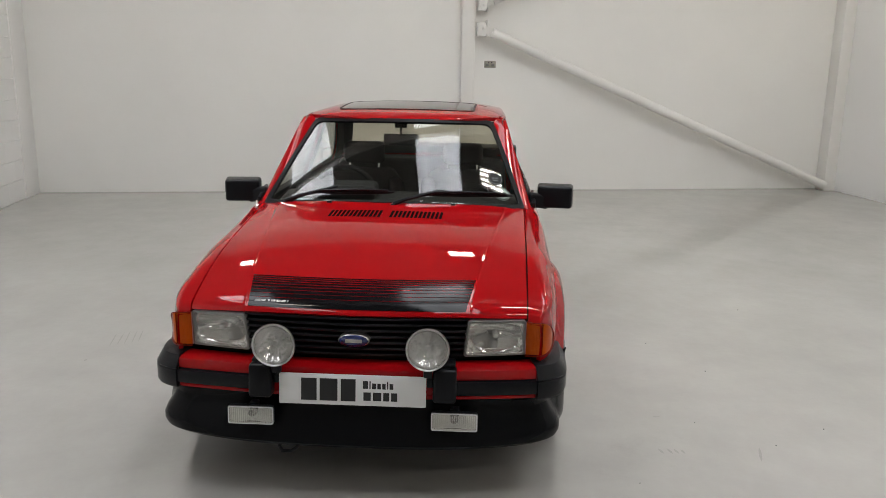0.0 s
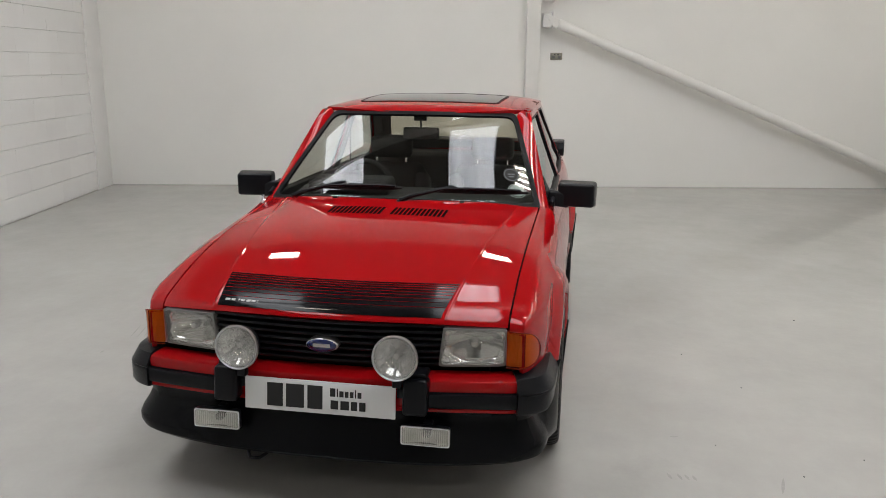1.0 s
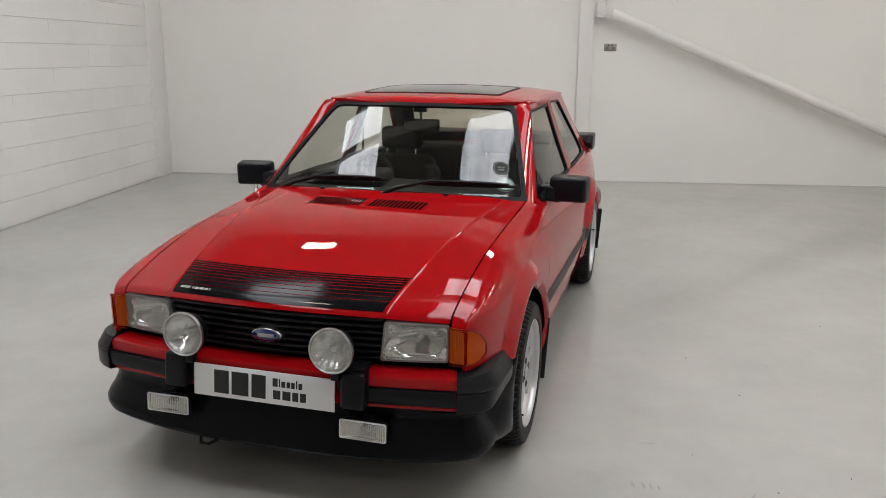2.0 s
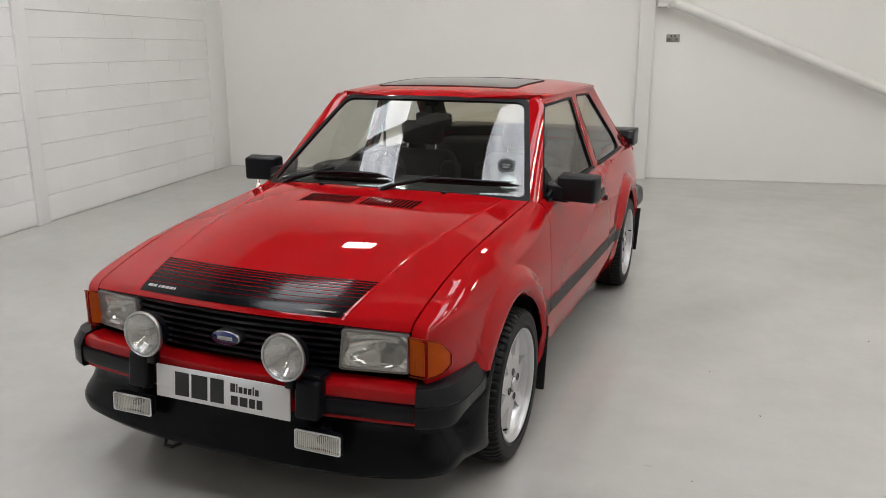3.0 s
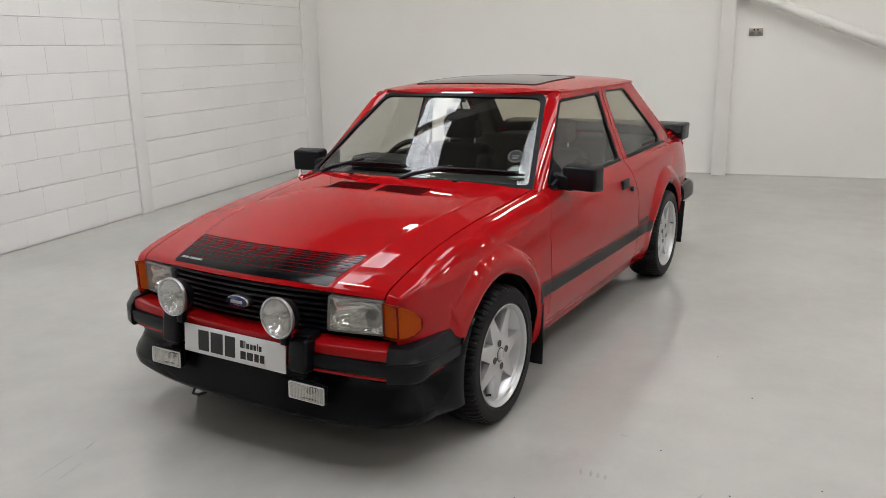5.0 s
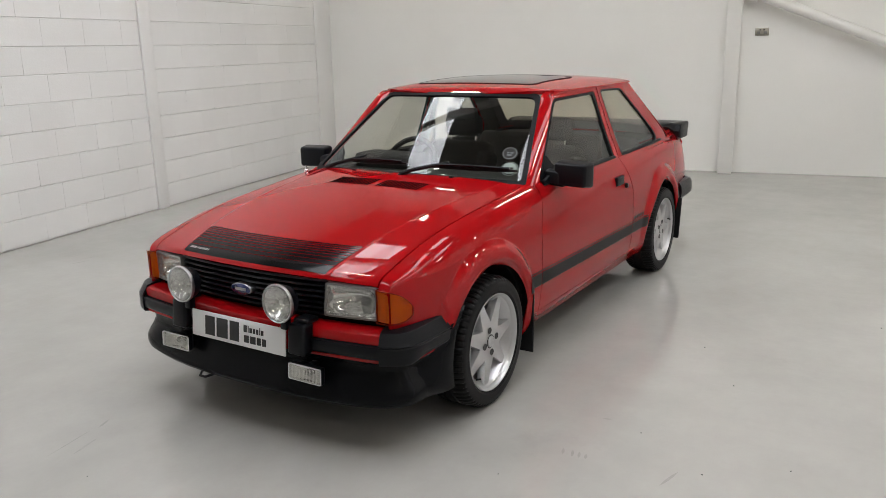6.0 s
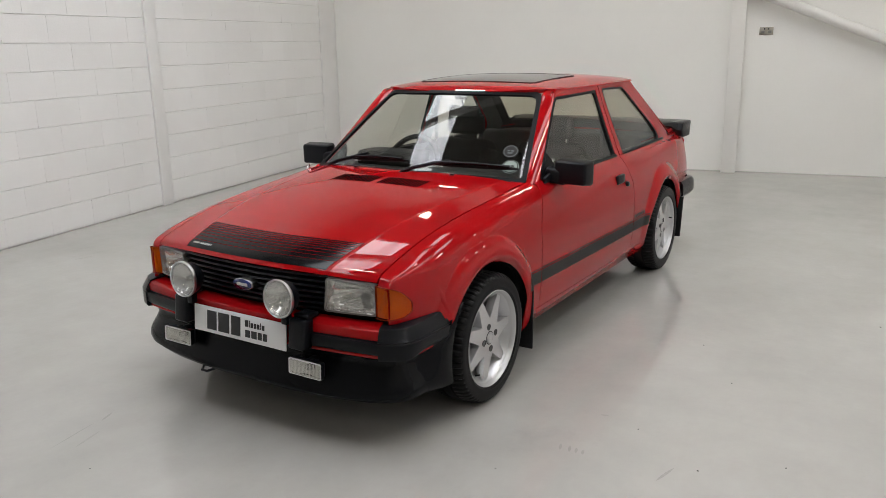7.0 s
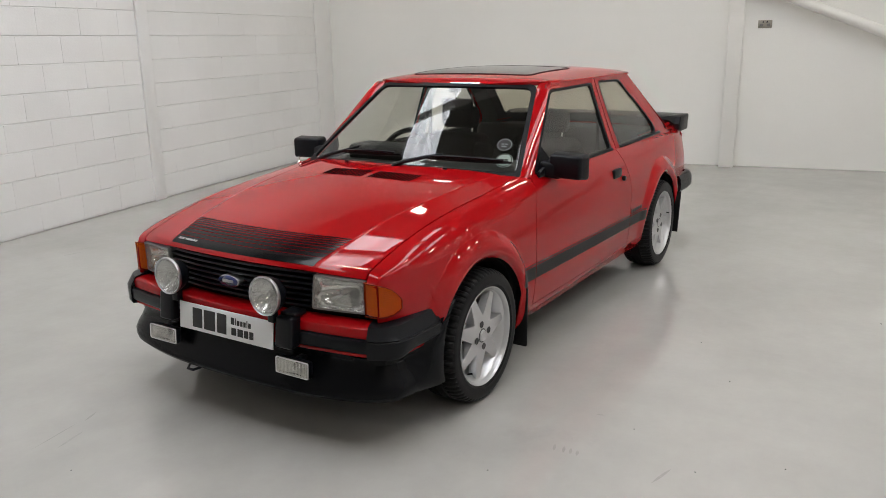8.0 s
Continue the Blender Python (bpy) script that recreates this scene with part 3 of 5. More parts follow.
# wings, doors, quarters
DOOR_F, DOOR_R = 0.505, 1.785


def lamp_top(f):
    """Upper edge of the corner lamp, from the nose (0) to its tip on the wing (1)."""
    return 0.660 - 0.006 * f - 0.066 * max(0.0, (f - 0.35) / 0.65)**2.6


def door_rear_y(z):
    return DOOR_R - 0.085 * smooth(0.66, 0.87, z)


for s in (1, -1):
    # front wing
    ys = stations(-0.586, DOOR_F - 0.0025, 84, 0.0)

    def wing_low(y):
        if y < -0.335:
            return 0.455
        return arch_z(y, 0.215)

    grid = []
    for y in ys:
        lo, hi = wing_low(y), shoulder(y)
        col = []
        q = y
        deep = 0.016 + 0.060 * smooth(-0.58, -0.2, y) * (1 - 0.7 * smooth(0.25, 0.5, y))
        for z in spread(lo, hi - deep, 56):
            q = y + (0.085 * smooth(0.62, 0.87, z) * smooth(0.15, 0.5, y))
            col.append(Vector((s * side_x(q, z), q, z)))
        # the rounded shoulder, and the wing's narrow top up to the bonnet's gap
        xe, ze = HOOD_EDGE(q) + 0.003, wing_edge(q)
        a, b = abs(col[-1].x), col[-1].z
        strip = 0.046 - 0.038 * smooth(-0.55, 0.25, q)
        xt, zt = min(xe + strip, a - 0.006), ze - 0.004 - 0.07 * strip
        xs, zs = a - 0.35 * (a - xt) * smooth(0.016, 0.05, deep), zt - 0.16 * (zt - b)
        for f in (0.15, 0.3, 0.45, 0.6, 0.75, 0.9, 1.0):
            col.append(Vector((s * ((1 - f)**2 * a + 2 * f * (1 - f) * xs + f * f * xt), q, (1 - f)**2 * b + 2 * f * (1 - f) * zs + f * f * zt)))
        for f in (0.2, 0.5, 0.8, 1.0):
            col.append(Vector((s * (xt + (xe - xt) * f), q, zt + (ze - zt) * f)))
        grid.append(col)
    wing = part("front_wing", sheet(grid, (s, 0, 0.3), 0.016), RED, car)

    # door, with the lower edge above the sill
    grid = []
    for f in spread(0, 1, 26):
        col = []
        for z in spread(0.272, 0.868, 24):
            a = DOOR_F + 0.0025 + 0.085 * smooth(0.62, 0.87, z)
            b = door_rear_y(z) - 0.0025
            y = a + (b - a) * f
            x = side_x(y, z)
            if z > 0.845:
                x = min(x, glass_x(y, z) + 0.012)
            col.append(Vector((s * x, y, z)))
        grid.append(col)
    door = part("door", sheet(grid, (s, 0, 0), 0.016), RED, car, "red car door with a grey stripe")

    # sill below the door
    part("sill", sheet([[Vector((s * side_x(y, z), y, z)) for z in spread(0.20, 0.268, 6)] for y in spread(0.345, 2.055, 30)], (s, 0, 0), 0.016), RED, car)

    # rear quarter
    grid = []
    qs = stations(DOOR_R, 3.14, 84, 2.40)
    for y in qs:
        lo = arch_z(y, 0.272 if y < 2.1 else 0.34)
        if y < 2.063 and y > 1.9:
            lo = max(0.272, arch_z(y, 0.272))
        col = []
        for z in spread(lo, 0.868, 48):
            q = y + (door_rear_y(z) + 0.0025 - DOOR_R) * (1 - smooth(DOOR_R, DOOR_R + 0.35, y))
            x = side_x(q, z)
            if z > 0.845:
                x = min(x, glass_x(q, z) + 0.012)
            col.append(Vector((s * x, q, z)))
        grid.append(col)
    quarter = part("rear_quarter", sheet(grid, (s, 0, 0), 0.016), RED, car)

    # the side's grey stripe with a pin line above it
    def band(parent, y0, y1, d0, d1, n):
        rows = []
        for f in (0.0, 0.33, 0.67, 1.0):
            row = []
            for y in spread(y0, y1, n):
                drop = -0.014 * (y - 0.33)
                z = d0 + (d1 - d0) * f + drop
                if z < arch_z(y, 0.2) + 0.004:
                    z = arch_z(y, 0.2) + 0.004
                row.append(Vector((s * (side_x(y, z) + 0.0012), y, z)))
            rows.append(row)
        part("stripe", sheet(rows, (s, 0, 0), 0.0008), GREY_DECAL, parent, "grey printed side stripe")

    for parent, y0, y1, n in ((wing, 0.332, DOOR_F - 0.003, 12), (door, DOOR_F + 0.003, DOOR_R - 0.003, 22), (quarter, DOOR_R + 0.003, 2.045, 14)):
        band(parent, y0, y1, 0.408, 0.470, n)
        band(parent, y0, y1, 0.476, 0.482, n)
    for k in range(6):
        y0 = 1.80 + 0.034 * k
        z = 0.463
        part("lettering_bar", sheet([[Vector((s * (side_x(y, zz) + 0.0016), y, zz)) for y in (y0, y0 + 0.026)] for zz in (z + 0.004, z + 0.026)], (s, 0, 0), 0.0008), GREY_DECAL, quarter)

    # door handle and lock
    handle = part("door_handle", box(0.022, 0.115, 0.052, 0.008, 3, (s * (side_x(1.57, 0.745) + 0.004), 1.575, 0.742)), PLASTIC, door, "black plastic door handle")
    part("door_lock", moved(lathe([(0.0, -0.01), (0.013, -0.01), (0.015, 0.0), (0.015, 0.012), (0.011, 0.018), (0.0, 0.018)], 16, "x"), Matrix.Translation((s * (side_x(1.665, 0.70)), 1.665, 0.702))), PLASTIC, door)

    # frames and panes of the side windows
    def lay(p, out=0.0):
        return Vector((s * (glass_x(p.x, p.y) + out), p.x, p.y))

    d_out = rounded([(0.628, 0.856), (1.086, 1.268), (1.686, 1.272), (1.703, 0.856)], [0.01, 0.07, 0.02, 0.02])
    d_in = rounded([(0.642, 0.864), (1.062, 1.240), (1.642, 1.247), (1.648, 0.861)], [0.02, 0.08, 0.02, 0.03])
    d_seal = rounded([(0.680, 0.878), (1.078, 1.226), (1.614, 1.233), (1.626, 0.873)], [0.02, 0.07, 0.03, 0.03])
    part("sail_panel", fill(rounded([(0.672, 0.872), (0.850, 0.872), (0.838, 0.930), (0.800, 0.984)], 0.006), lambda p: lay(p, 0.010), (s, 0, 0), 3, 0.014), SEAL, door, "black plastic sail panel behind the mirror")
    part("window_frame", ring(d_out, d_in, lambda p: lay(p, 0.008), (s, 0, 0), 0.014, 2), RED, door)
    part("window_seal", ring(d_in, d_seal, lambda p: lay(p, 0.006), (s, 0, 0), 0.012, 1), SEAL, door, "black rubber window seal")
    part("door_window", fill(d_in, lambda p: lay(p, -0.004), (s, 0, 0)), SIDE_GLASS, door, "clear tinted door window glass")
    for y0, y1, owner in ((0.66, 1.645, door), (1.775, 2.60, quarter)):
        part("belt_seal", sheet([[Vector((s * (glass_x(y, 0.866) + o), y, z)) for o, z in ((0.015, 0.864), (0.016, 0.871), (0.011, 0.877), (0.002, 0.878))] for y in spread(y0, y1, 18)], (s, 0, 0.5)), SEAL, owner, "black rubber belt seal under the side window")
    q_out = rounded([(1.712, 0.856), (1.695, 1.272), (2.268, 1.274), (2.835, 0.852)], [0.02, 0.02, 0.03, 0.05])
    q_in = rounded([(1.768, 0.863), (1.734, 1.252), (2.095, 1.243), (2.630, 0.861)], [0.02, 0.03, 0.08, 0.07])
    q_seal = rounded([(1.780, 0.872), (1.745, 1.242), (2.086, 1.233), (2.600, 0.870)], [0.02, 0.03, 0.08, 0.07])
    part("quarter_frame", ring(q_out, q_in, lambda p: lay(p, 0.008), (s, 0, 0), 0.014, 3), RED, car)
    part("quarter_seal", ring(q_in, q_seal, lambda p: lay(p, 0.008), (s, 0, 0), 0.010, 1), SEAL, car, "black rubber window seal")
    part("pillar_trim", ring(q_out, q_in, lambda p: lay(p, -0.014), (-s, 0, 0), 0.004, 3), PILLAR_TRIM, car)
    part("frame_trim", ring(d_out, d_in, lambda p: lay(p, -0.014), (-s, 0, 0), 0.004, 2), PILLAR_TRIM, door)
    part("quarter_window", fill(q_in, lambda p: lay(p, -0.002), (s, 0, 0)), SIDE_GLASS, car, "tinted fixed quarter window glass")

    # windscreen pillar, from the wing up and round the corner into the roof's edge
    inner = [(0.655, 0.550, 0.846), (0.648, 0.574, 0.870), (0.606, 0.704, 0.972), (0.568, 0.826, 1.066), (0.529, 0.950, 1.160), (0.503, 1.036, 1.224), (0.494, 1.064, 1.246), (0.496, 1.084, 1.262), (0.510, 1.106, 1.272), (0.524, 1.150, 1.275), (0.534, 1.230, 1.276)]
    outer = [(0.606, 0.838), (0.630, 0.860), (0.744, 0.962), (0.848, 1.055), (0.953, 1.149), (1.020, 1.209), (1.044, 1.229), (1.066, 1.242), (1.098, 1.251), (1.150, 1.257), (1.230, 1.260)]
    ax, ay, az = (curve(*[(k, p[n]) for k, p in enumerate(inner)]) for n in range(3))
    by, bz = (curve(*[(k, p[n]) for k, p in enumerate(outer)]) for n in range(2))
    rows = []
    for f in spread(0, 10, 41):
        a = Vector((s * ax(f), ay(f), az(f)))
        b = lay(Vector((by(f), bz(f))), 0.010)
        turn = smooth(5.5, 8.5, f)
        out_way = Vector((s * (0.62 - 0.1 * turn), -0.52 * (1 - turn), 0.50 + 0.35 * turn)).normalized()
        mid = a.lerp(b, 0.5) + out_way * (0.011 - 0.005 * turn)
        rows.append([a + Vector((-s * 0.004, 0.012, -0.018))] + [(1 - t)**2 * a + 2 * t * (1 - t) * mid + t * t * b for t in spread(0, 1, 10)] + [b + Vector((-s * 0.018, 0.004, -0.004))])
    part("windscreen_pillar", sheet(rows, (s, -0.5, 0.4)), RED, car)
    # roof gutter
    rows = []
    for y in spread(1.13, 2.295, 24):
        x = glass_x(y, 1.270) - 0.030 * (1 - smooth(1.06, 1.24, y))
        rows.append([Vector((s * (x + 0.004), y, 1.264)), Vector((s * (x + 0.013), y, 1.268)), Vector((s * (x + 0.013), y, 1.274)), Vector((s * (x + 0.006), y, 1.279)), Vector((s * (x - 0.006), y, 1.281))])
    part("roof_gutter", sheet(rows, (s, 0, 0), 0.01), RED, car)

# roof, with the sunroof's glass
ROOF_MID = curve((0.98, 1.256), (1.02, 1.272), (1.08, 1.288), (1.2, 1.308), (1.5, 1.328), (1.8, 1.333), (2.1, 1.323), (2.34, 1.300))


def roof_z(x, y):
    e = abs(x) / 0.56
    return ROOF_MID(y) - (max(0.008, ROOF_MID(y) - 1.277) * (0.36 * e**2 + 0.64 * e**7))


grid = []
for t in spread(0, 1, 26):
    row = []
    for k in spread(-1, 1, 37):
        y0, y1 = 1.002 + 0.083 * k * k + 0.025 * k**8, 2.345 - 0.07 * k * k
        y = y0 + (y1 - y0) * t
        x = k * (min(0.557, glass_x(y, 1.272) + 0.004) - 0.034 * (1 - smooth(0, 0.17, t)))
        row.append(Vector((x, y, roof_z(x, y) - 0.004 * (1 - smooth(0, 0.05, t)))))
    grid.append(row)
roof = part("roof", sheet(grid, (0, 0, 1), 0.02), RED, car)
out = rounded([(-0.385, 1.205), (0.385, 1.205), (0.395, 1.76), (-0.395, 1.76)], 0.05)
inn = rounded([(-0.373, 1.217), (0.373, 1.217), (0.383, 1.748), (-0.383, 1.748)], 0.045)
sun = part("sunroof", fill(inn, lambda p: Vector((p.x, p.y, roof_z(p.x, p.y) + 0.0025)), (0, 0, 1), 5, 0.004), SUN_GLASS, roof, "dark tinted glass sunroof panel")
part("sunroof_seal", ring(out, inn, lambda p: Vector((p.x, p.y, roof_z(p.x, p.y) + 0.0035)), (0, 0, 1), 0.005, 1), SEAL, sun)
part("headlining", sheet([[Vector((k * 0.53, y, roof_z(k * 0.53, y) - 0.026)) for k in spread(-1, 1, 17)] for y in spread(1.08, 2.28, 12)], (0, 0, -1)), LINER, car, "beige cloth headlining")

# windscreen
def screen(u, v, out=0.0):
    w = 1 - u * u
    a = Vector((0.640 * u, 0.576 - 0.112 * w, 0.872 + 0.020 * w))
    b = Vector((0.483 * u, 1.082 - 0.078 * w, 1.254 + 0.006 * w))
    p = a.lerp(b, v)
    n = Vector((0.22 * u, -0.60, 0.77)).normalized()
    return p + n * (0.012 * 4 * v * (1 - v) * (0.4 + 0.6 * w) + out)


part("windscreen", sheet([[screen(u, v) for u in spread(-0.985, 0.985, 33)] for v in spread(0.015, 0.985, 17)], (0, -1, 1)), GLASS, car, "clear laminated windscreen glass")
o = rounded([(-1.012, -0.022), (1.012, -0.022), (1.012, 1.016), (-1.012, 1.016)], [0.03, 0.03, 0.08, 0.08], 4, 14)
i = rounded([(-0.976, 0.014), (0.976, 0.014), (0.968, 0.968), (-0.968, 0.968)], [0.04, 0.04, 0.09, 0.09], 4, 14)
wscreen_seal = part("windscreen_seal", ring(o, i, lambda p: screen(p.x, p.y, 0.006), (0, -1, 1), 0.012, 2), SEAL, car, "black rubber windscreen seal")
# scuttle between bonnet and windscreen
rows = []
for k in spread(-1, 1, 33):
    q = 0.480 + 0.045 * k * k
    x = k * 0.642
    a, b = Vector((x, q + 0.003, hood_z(x, q) - 0.004)), screen(k * 1.0, -0.012, 0.003)
    rows.append([a + Vector((0, 0, -0.02)), a, a.lerp(b, 0.5), b, b + Vector((0, 0.02, -0.03))])
part("scuttle", sheet(rows, (0, -0.2, 1), 0.004), RED, car)

# wipers
def wiper(u0, v0, u1, v1, b0, b1):
    w = new("windscreen_wiper")
    w.parent = car
    tagged(w, "black windscreen wiper resting at the foot of the glass")
    p = screen(u0, v0, 0.012)
    part("spindle", moved(lathe([(0.0, -0.02), (0.016, -0.02), (0.016, 0.006), (0.010, 0.014), (0.0, 0.014)], 16, "z"), Matrix.Translation(p)), PLASTIC, w)
    part("arm", tube([p + Vector((0, 0, 0.010)), screen(u0 + (u1 - u0) * 0.25, v0 + (v1 - v0) * 0.25 + 0.01, 0.030), screen(u1, v1, 0.030)], [0.013, 0.010, 0.007], 8), PLASTIC, w)
    pts = [screen(b0[0] + (b1[0] - b0[0]) * f, b0[1] + (b1[1] - b0[1]) * f, 0.016) for f in spread(0, 1, 9)]
    part("blade", tube(pts, [0.005, 0.010, 0.012, 0.012, 0.013, 0.012, 0.012, 0.010, 0.005], 6), RUBBER, w)
    pts = [screen(b0[0] + (b1[0] - b0[0]) * f, b0[1] + (b1[1] - b0[1]) * f, 0.026 + 0.008 * math.sin(f * math.pi)) for f in spread(0.08, 0.92, 7)]
    part("bridge", tube(pts, 0.007, 6), PLASTIC, w)


wiper(-0.82, -0.03, -0.43, 0.135, (-0.60, 0.085), (0.02, 0.10))
wiper(0.02, -0.035, 0.40, 0.115, (0.20, 0.085), (0.94, 0.10))
for x in (-0.30, 0.30):
    part("washer_jet", box(0.022, 0.014, 0.010, 0.003, 2, (x, 0.462, hood_z(x, 0.462) + 0.005)), PLASTIC, car)
part("aerial_base", tube([(-0.668, 0.500, 0.835), (-0.668, 0.500, 0.866), (-0.668, 0.500, 0.872), (-0.668, 0.500, 0.892)], [0.014, 0.012, 0.007, 0.005], 12), CHROME, car)

# stickers inside the windscreen
for (u, v, r, mat, lab) in ((0.845, 0.30, 0.036, TRIM, "round dark club sticker"), (0.87, 0.145, 0.038, STICKER, "round pale licence disc in the windscreen")):
    w = 0.575
    disc = [Vector((u + r / w * math.cos(2 * math.pi * k / 24), v + r / 0.53 * math.sin(2 * math.pi * k / 24))) for k in range(24)]
    st = part("sticker", fill(disc, lambda p: screen(p.x, p.y, 0.0012 if mat is TRIM else -0.004), (0, -1, 1), 2), mat, wscreen_seal, lab)
    lift = 0.0022 if mat is TRIM else -0.002
    mark = CLUB_PRINT if mat is TRIM else GREY_DECAL
    rim0 = [Vector((u + 0.92 * (p.x - u), v + 0.92 * (p.y - v))) for p in disc]
    rim1 = [Vector((u + 0.82 * (p.x - u), v + 0.82 * (p.y - v))) for p in disc]
    part("sticker_rim", ring(rim0, rim1, lambda p: screen(p.x, p.y, lift), (0, -1, 1)), mark, wscreen_seal)
    for x0, x1, dv in ((-0.42, -0.08, 0.08), (0.04, 0.44, 0.08), (-0.36, 0.30, -0.34)):
        part("lettering_bar", sheet([[screen(u + r / w * a2, v + r / 0.62 * (dv + b2), lift) for a2 in (x0, x1)] for b2 in (-0.13, 0.13)], (0, -1, 1)), mark, wscreen_seal)

# ---- nose: grille, lamps, bumper, plate, spoiler ----
grille = new("grille")
grille.parent = car
tagged(grille, "black slatted radiator grille")
part("backing", sheet([[Vector((x, nose_y(x) + 0.050, z)) for x in spread(-0.40, 0.40, 17)] for z in (0.505, 0.60, 0.678)], (0, -1, 0), 0.01), INNER, grille)
for k in range(7):
    z = 0.535 + 0.0222 * k
    rows = []
    for dy, dz in ((0.045, 0.0055), (0.012, 0.0065), (0.002, 0.0045), (0.0, 0.0), (0.002, -0.0045), (0.012, -0.0065), (0.045, -0.0055)):
        rows.append([Vector((x * (1 - 0.03 * (0.66 - z) / 0.13), nose_y(x) + 0.010 + dy, z + dz)) for x in spread(-0.402, 0.402, 25)])
    part("slat", sheet(rows, (0, -1, 0)), PLASTIC, grille)
badge = part("badge", moved(lathe([(0.0, -0.010), (0.97, -0.010), (1.0, -0.006), (1.0, 0.030)], 40, "y"), Matrix.Translation((0, -0.664, 0.597)) @ Matrix.Diagonal((0.056, 1, 0.0235, 1))), DULL_CHROME, grille, "chrome-edged oval badge")
part("badge_face", moved(lathe([(0.0, -0.0125), (0.90, -0.0125), (0.92, -0.008)], 40, "y"), Matrix.Translation((0, -0.664, 0.597)) @ Matrix.Diagonal((0.056, 1, 0.0235, 1))), BLUE, grille, "plain dark blue enamel oval")
part("badge_mark", box(0.060, 0.001, 0.0125, 0.0004, 1, (0, -0.6770, 0.597)), SILVER_DECAL, grille, "pale bar on the enamel")

# red lip over the number plate and under the lamps
PLAN = [(0.0, -0.690), (0.2, -0.687), (0.4, -0.670), (0.55, -0.650), (0.648, -0.632), (0.712, -0.598), (0.742, -0.545), (0.749, -0.460), (0.752, -0.380), (0.753, -0.318)]
plan_x = curve(*[(k, p[0]) for k, p in enumerate(PLAN)])
plan_y = curve(*[(k, p[1]) for k, p in enumerate(PLAN)])


def nose_loft(profile, s0, s1, n, hint=(0, -1, 0), thick=0.0):
    """A moulding along the nose: profile of (out, z), from station s0 to s1 (minus: the other side)."""
    rows = []
    for o, z in profile:
        row = []
        for s in spread(s0, s1, n):
            q = abs(s)
            g = 1 if s >= 0 else -1
            p = Vector((plan_x(q), plan_y(q)))
            d = Vector((plan_x(q + 0.05) - plan_x(max(0, q - 0.05)), plan_y(q + 0.05) - plan_y(max(0, q - 0.05))))
            nrm = Vector((d.y, -d.x)).normalized()
            oo = o(q) if callable(o) else o
            zz = z(q) if callable(z) else z
            row.append(Vector((g * (p.x + nrm.x * oo), p.y + nrm.y * oo, zz)))
        rows.append(row)
    return sheet(rows, hint, thick)


bumper = new("front_bumper")
bumper.parent = car
tagged(bumper, "red front bumper with black rubbing strips and corner caps")
STEP = 4.0
part("upper_face", nose_loft([(-0.075, 0.508), (-0.040, 0.506), (-0.014, 0.501), (-0.004, 0.496), (0.0, 0.488), (0.0, 0.462), (-0.012, 0.458)], -STEP, STEP, 61, (0, -1, 0.3)), RED, bumper)
part("lower_face", nose_loft([(-0.008, 0.462), (-0.004, 0.405), (0.0, 0.400), (0.0, 0.390), (-0.02, 0.384)], -8.2, 8.2, 101), RED, bumper)
for s in (1, -1):
    part("rubbing_strip", nose_loft([(-0.004, 0.459), (0.012, 0.456), (0.015, 0.450), (0.015, 0.415), (0.012, 0.408), (-0.004, 0.405)], s * 1.80, s * (STEP - 0.02), 18), PLASTIC, bumper, "black rubber rubbing strip")
    part("corner_cap", nose_loft([(-0.07, lambda q: 0.514 + 0.0022 * max(0, q - 5)), (-0.028, lambda q: 0.512 + 0.0022 * max(0, q - 5)), (-0.006, lambda q: 0.506 + 0.0018 * max(0, q - 5)), (0.012, lambda q: 0.480 - 0.0005 * q), (0.020, lambda q: 0.468 - 0.001 * q), (0.021, 0.462), (0.017, 0.458), (0.021, 0.452), (0.021, lambda q: 0.416 - 0.018 * (1 - smooth(5.4, 6.6, q))), (0.016, lambda q: 0.408 - 0.020 * (1 - smooth(5.4, 6.6, q))), (-0.01, lambda q: 0.404 - 0.020 * (1 - smooth(5.4, 6.6, q)))], s * STEP, s * 8.75, 40, (s, -0.6, 0), 0.02), PLASTIC, bumper, "black plastic bumper corner cap")
    # overrider block
    b = box(0.082, 0.060, 0.120, 0.012, 3, (s * 0.325, -0.706, 0.456))
    for v in b.verts:
        if v.co.z > 0.48:
            v.co.y += 0.012
    part("overrider", b, PLASTIC, bumper, "black plastic overrider block")
    part("overrider_top", box(0.070, 0.070, 0.02, 0.006, 2, (s * 0.325, -0.662, 0.520)), PLASTIC, bumper)
    part("plate_bracket", box(0.022, 0.02, 0.034, 0.004, 2, (s * 0.272, -0.692, 0.458)), PLASTIC, bumper)

plate = part("number_plate", box(0.520, 0.006, 0.111, 0.0028, 2), PLATE, car, "white show plate with black printed marks", pose(0, -0.712, 0.4285, -6, 0, 0))


def print_bar(x0, x1, z0, z1):
    part("lettering_bar", box(x1 - x0, 0.0012, z1 - z0, 0, 1, ((x0 + x1) / 2, -0.0037, (z0 + z1) / 2)), INK, plate)


for a, b in ((-0.181, -0.126), (-0.115, -0.052), (-0.040, 0.012)):
    print_bar(a, b, -0.040, 0.040)
for a, b, top in ((0.038, 0.056, 0.035), (0.061, 0.065, 0.035), (0.070, 0.084, 0.027), (0.089, 0.101, 0.027), (0.106, 0.118, 0.027), (0.123, 0.127, 0.035), (0.132, 0.145, 0.027)):
    print_bar(a, b, 0.007, top)
for a, b in ((0.040, 0.066), (0.074, 0.103), (0.110, 0.131), (0.138, 0.159)):
    print_bar(a, b, -0.036, -0.006)


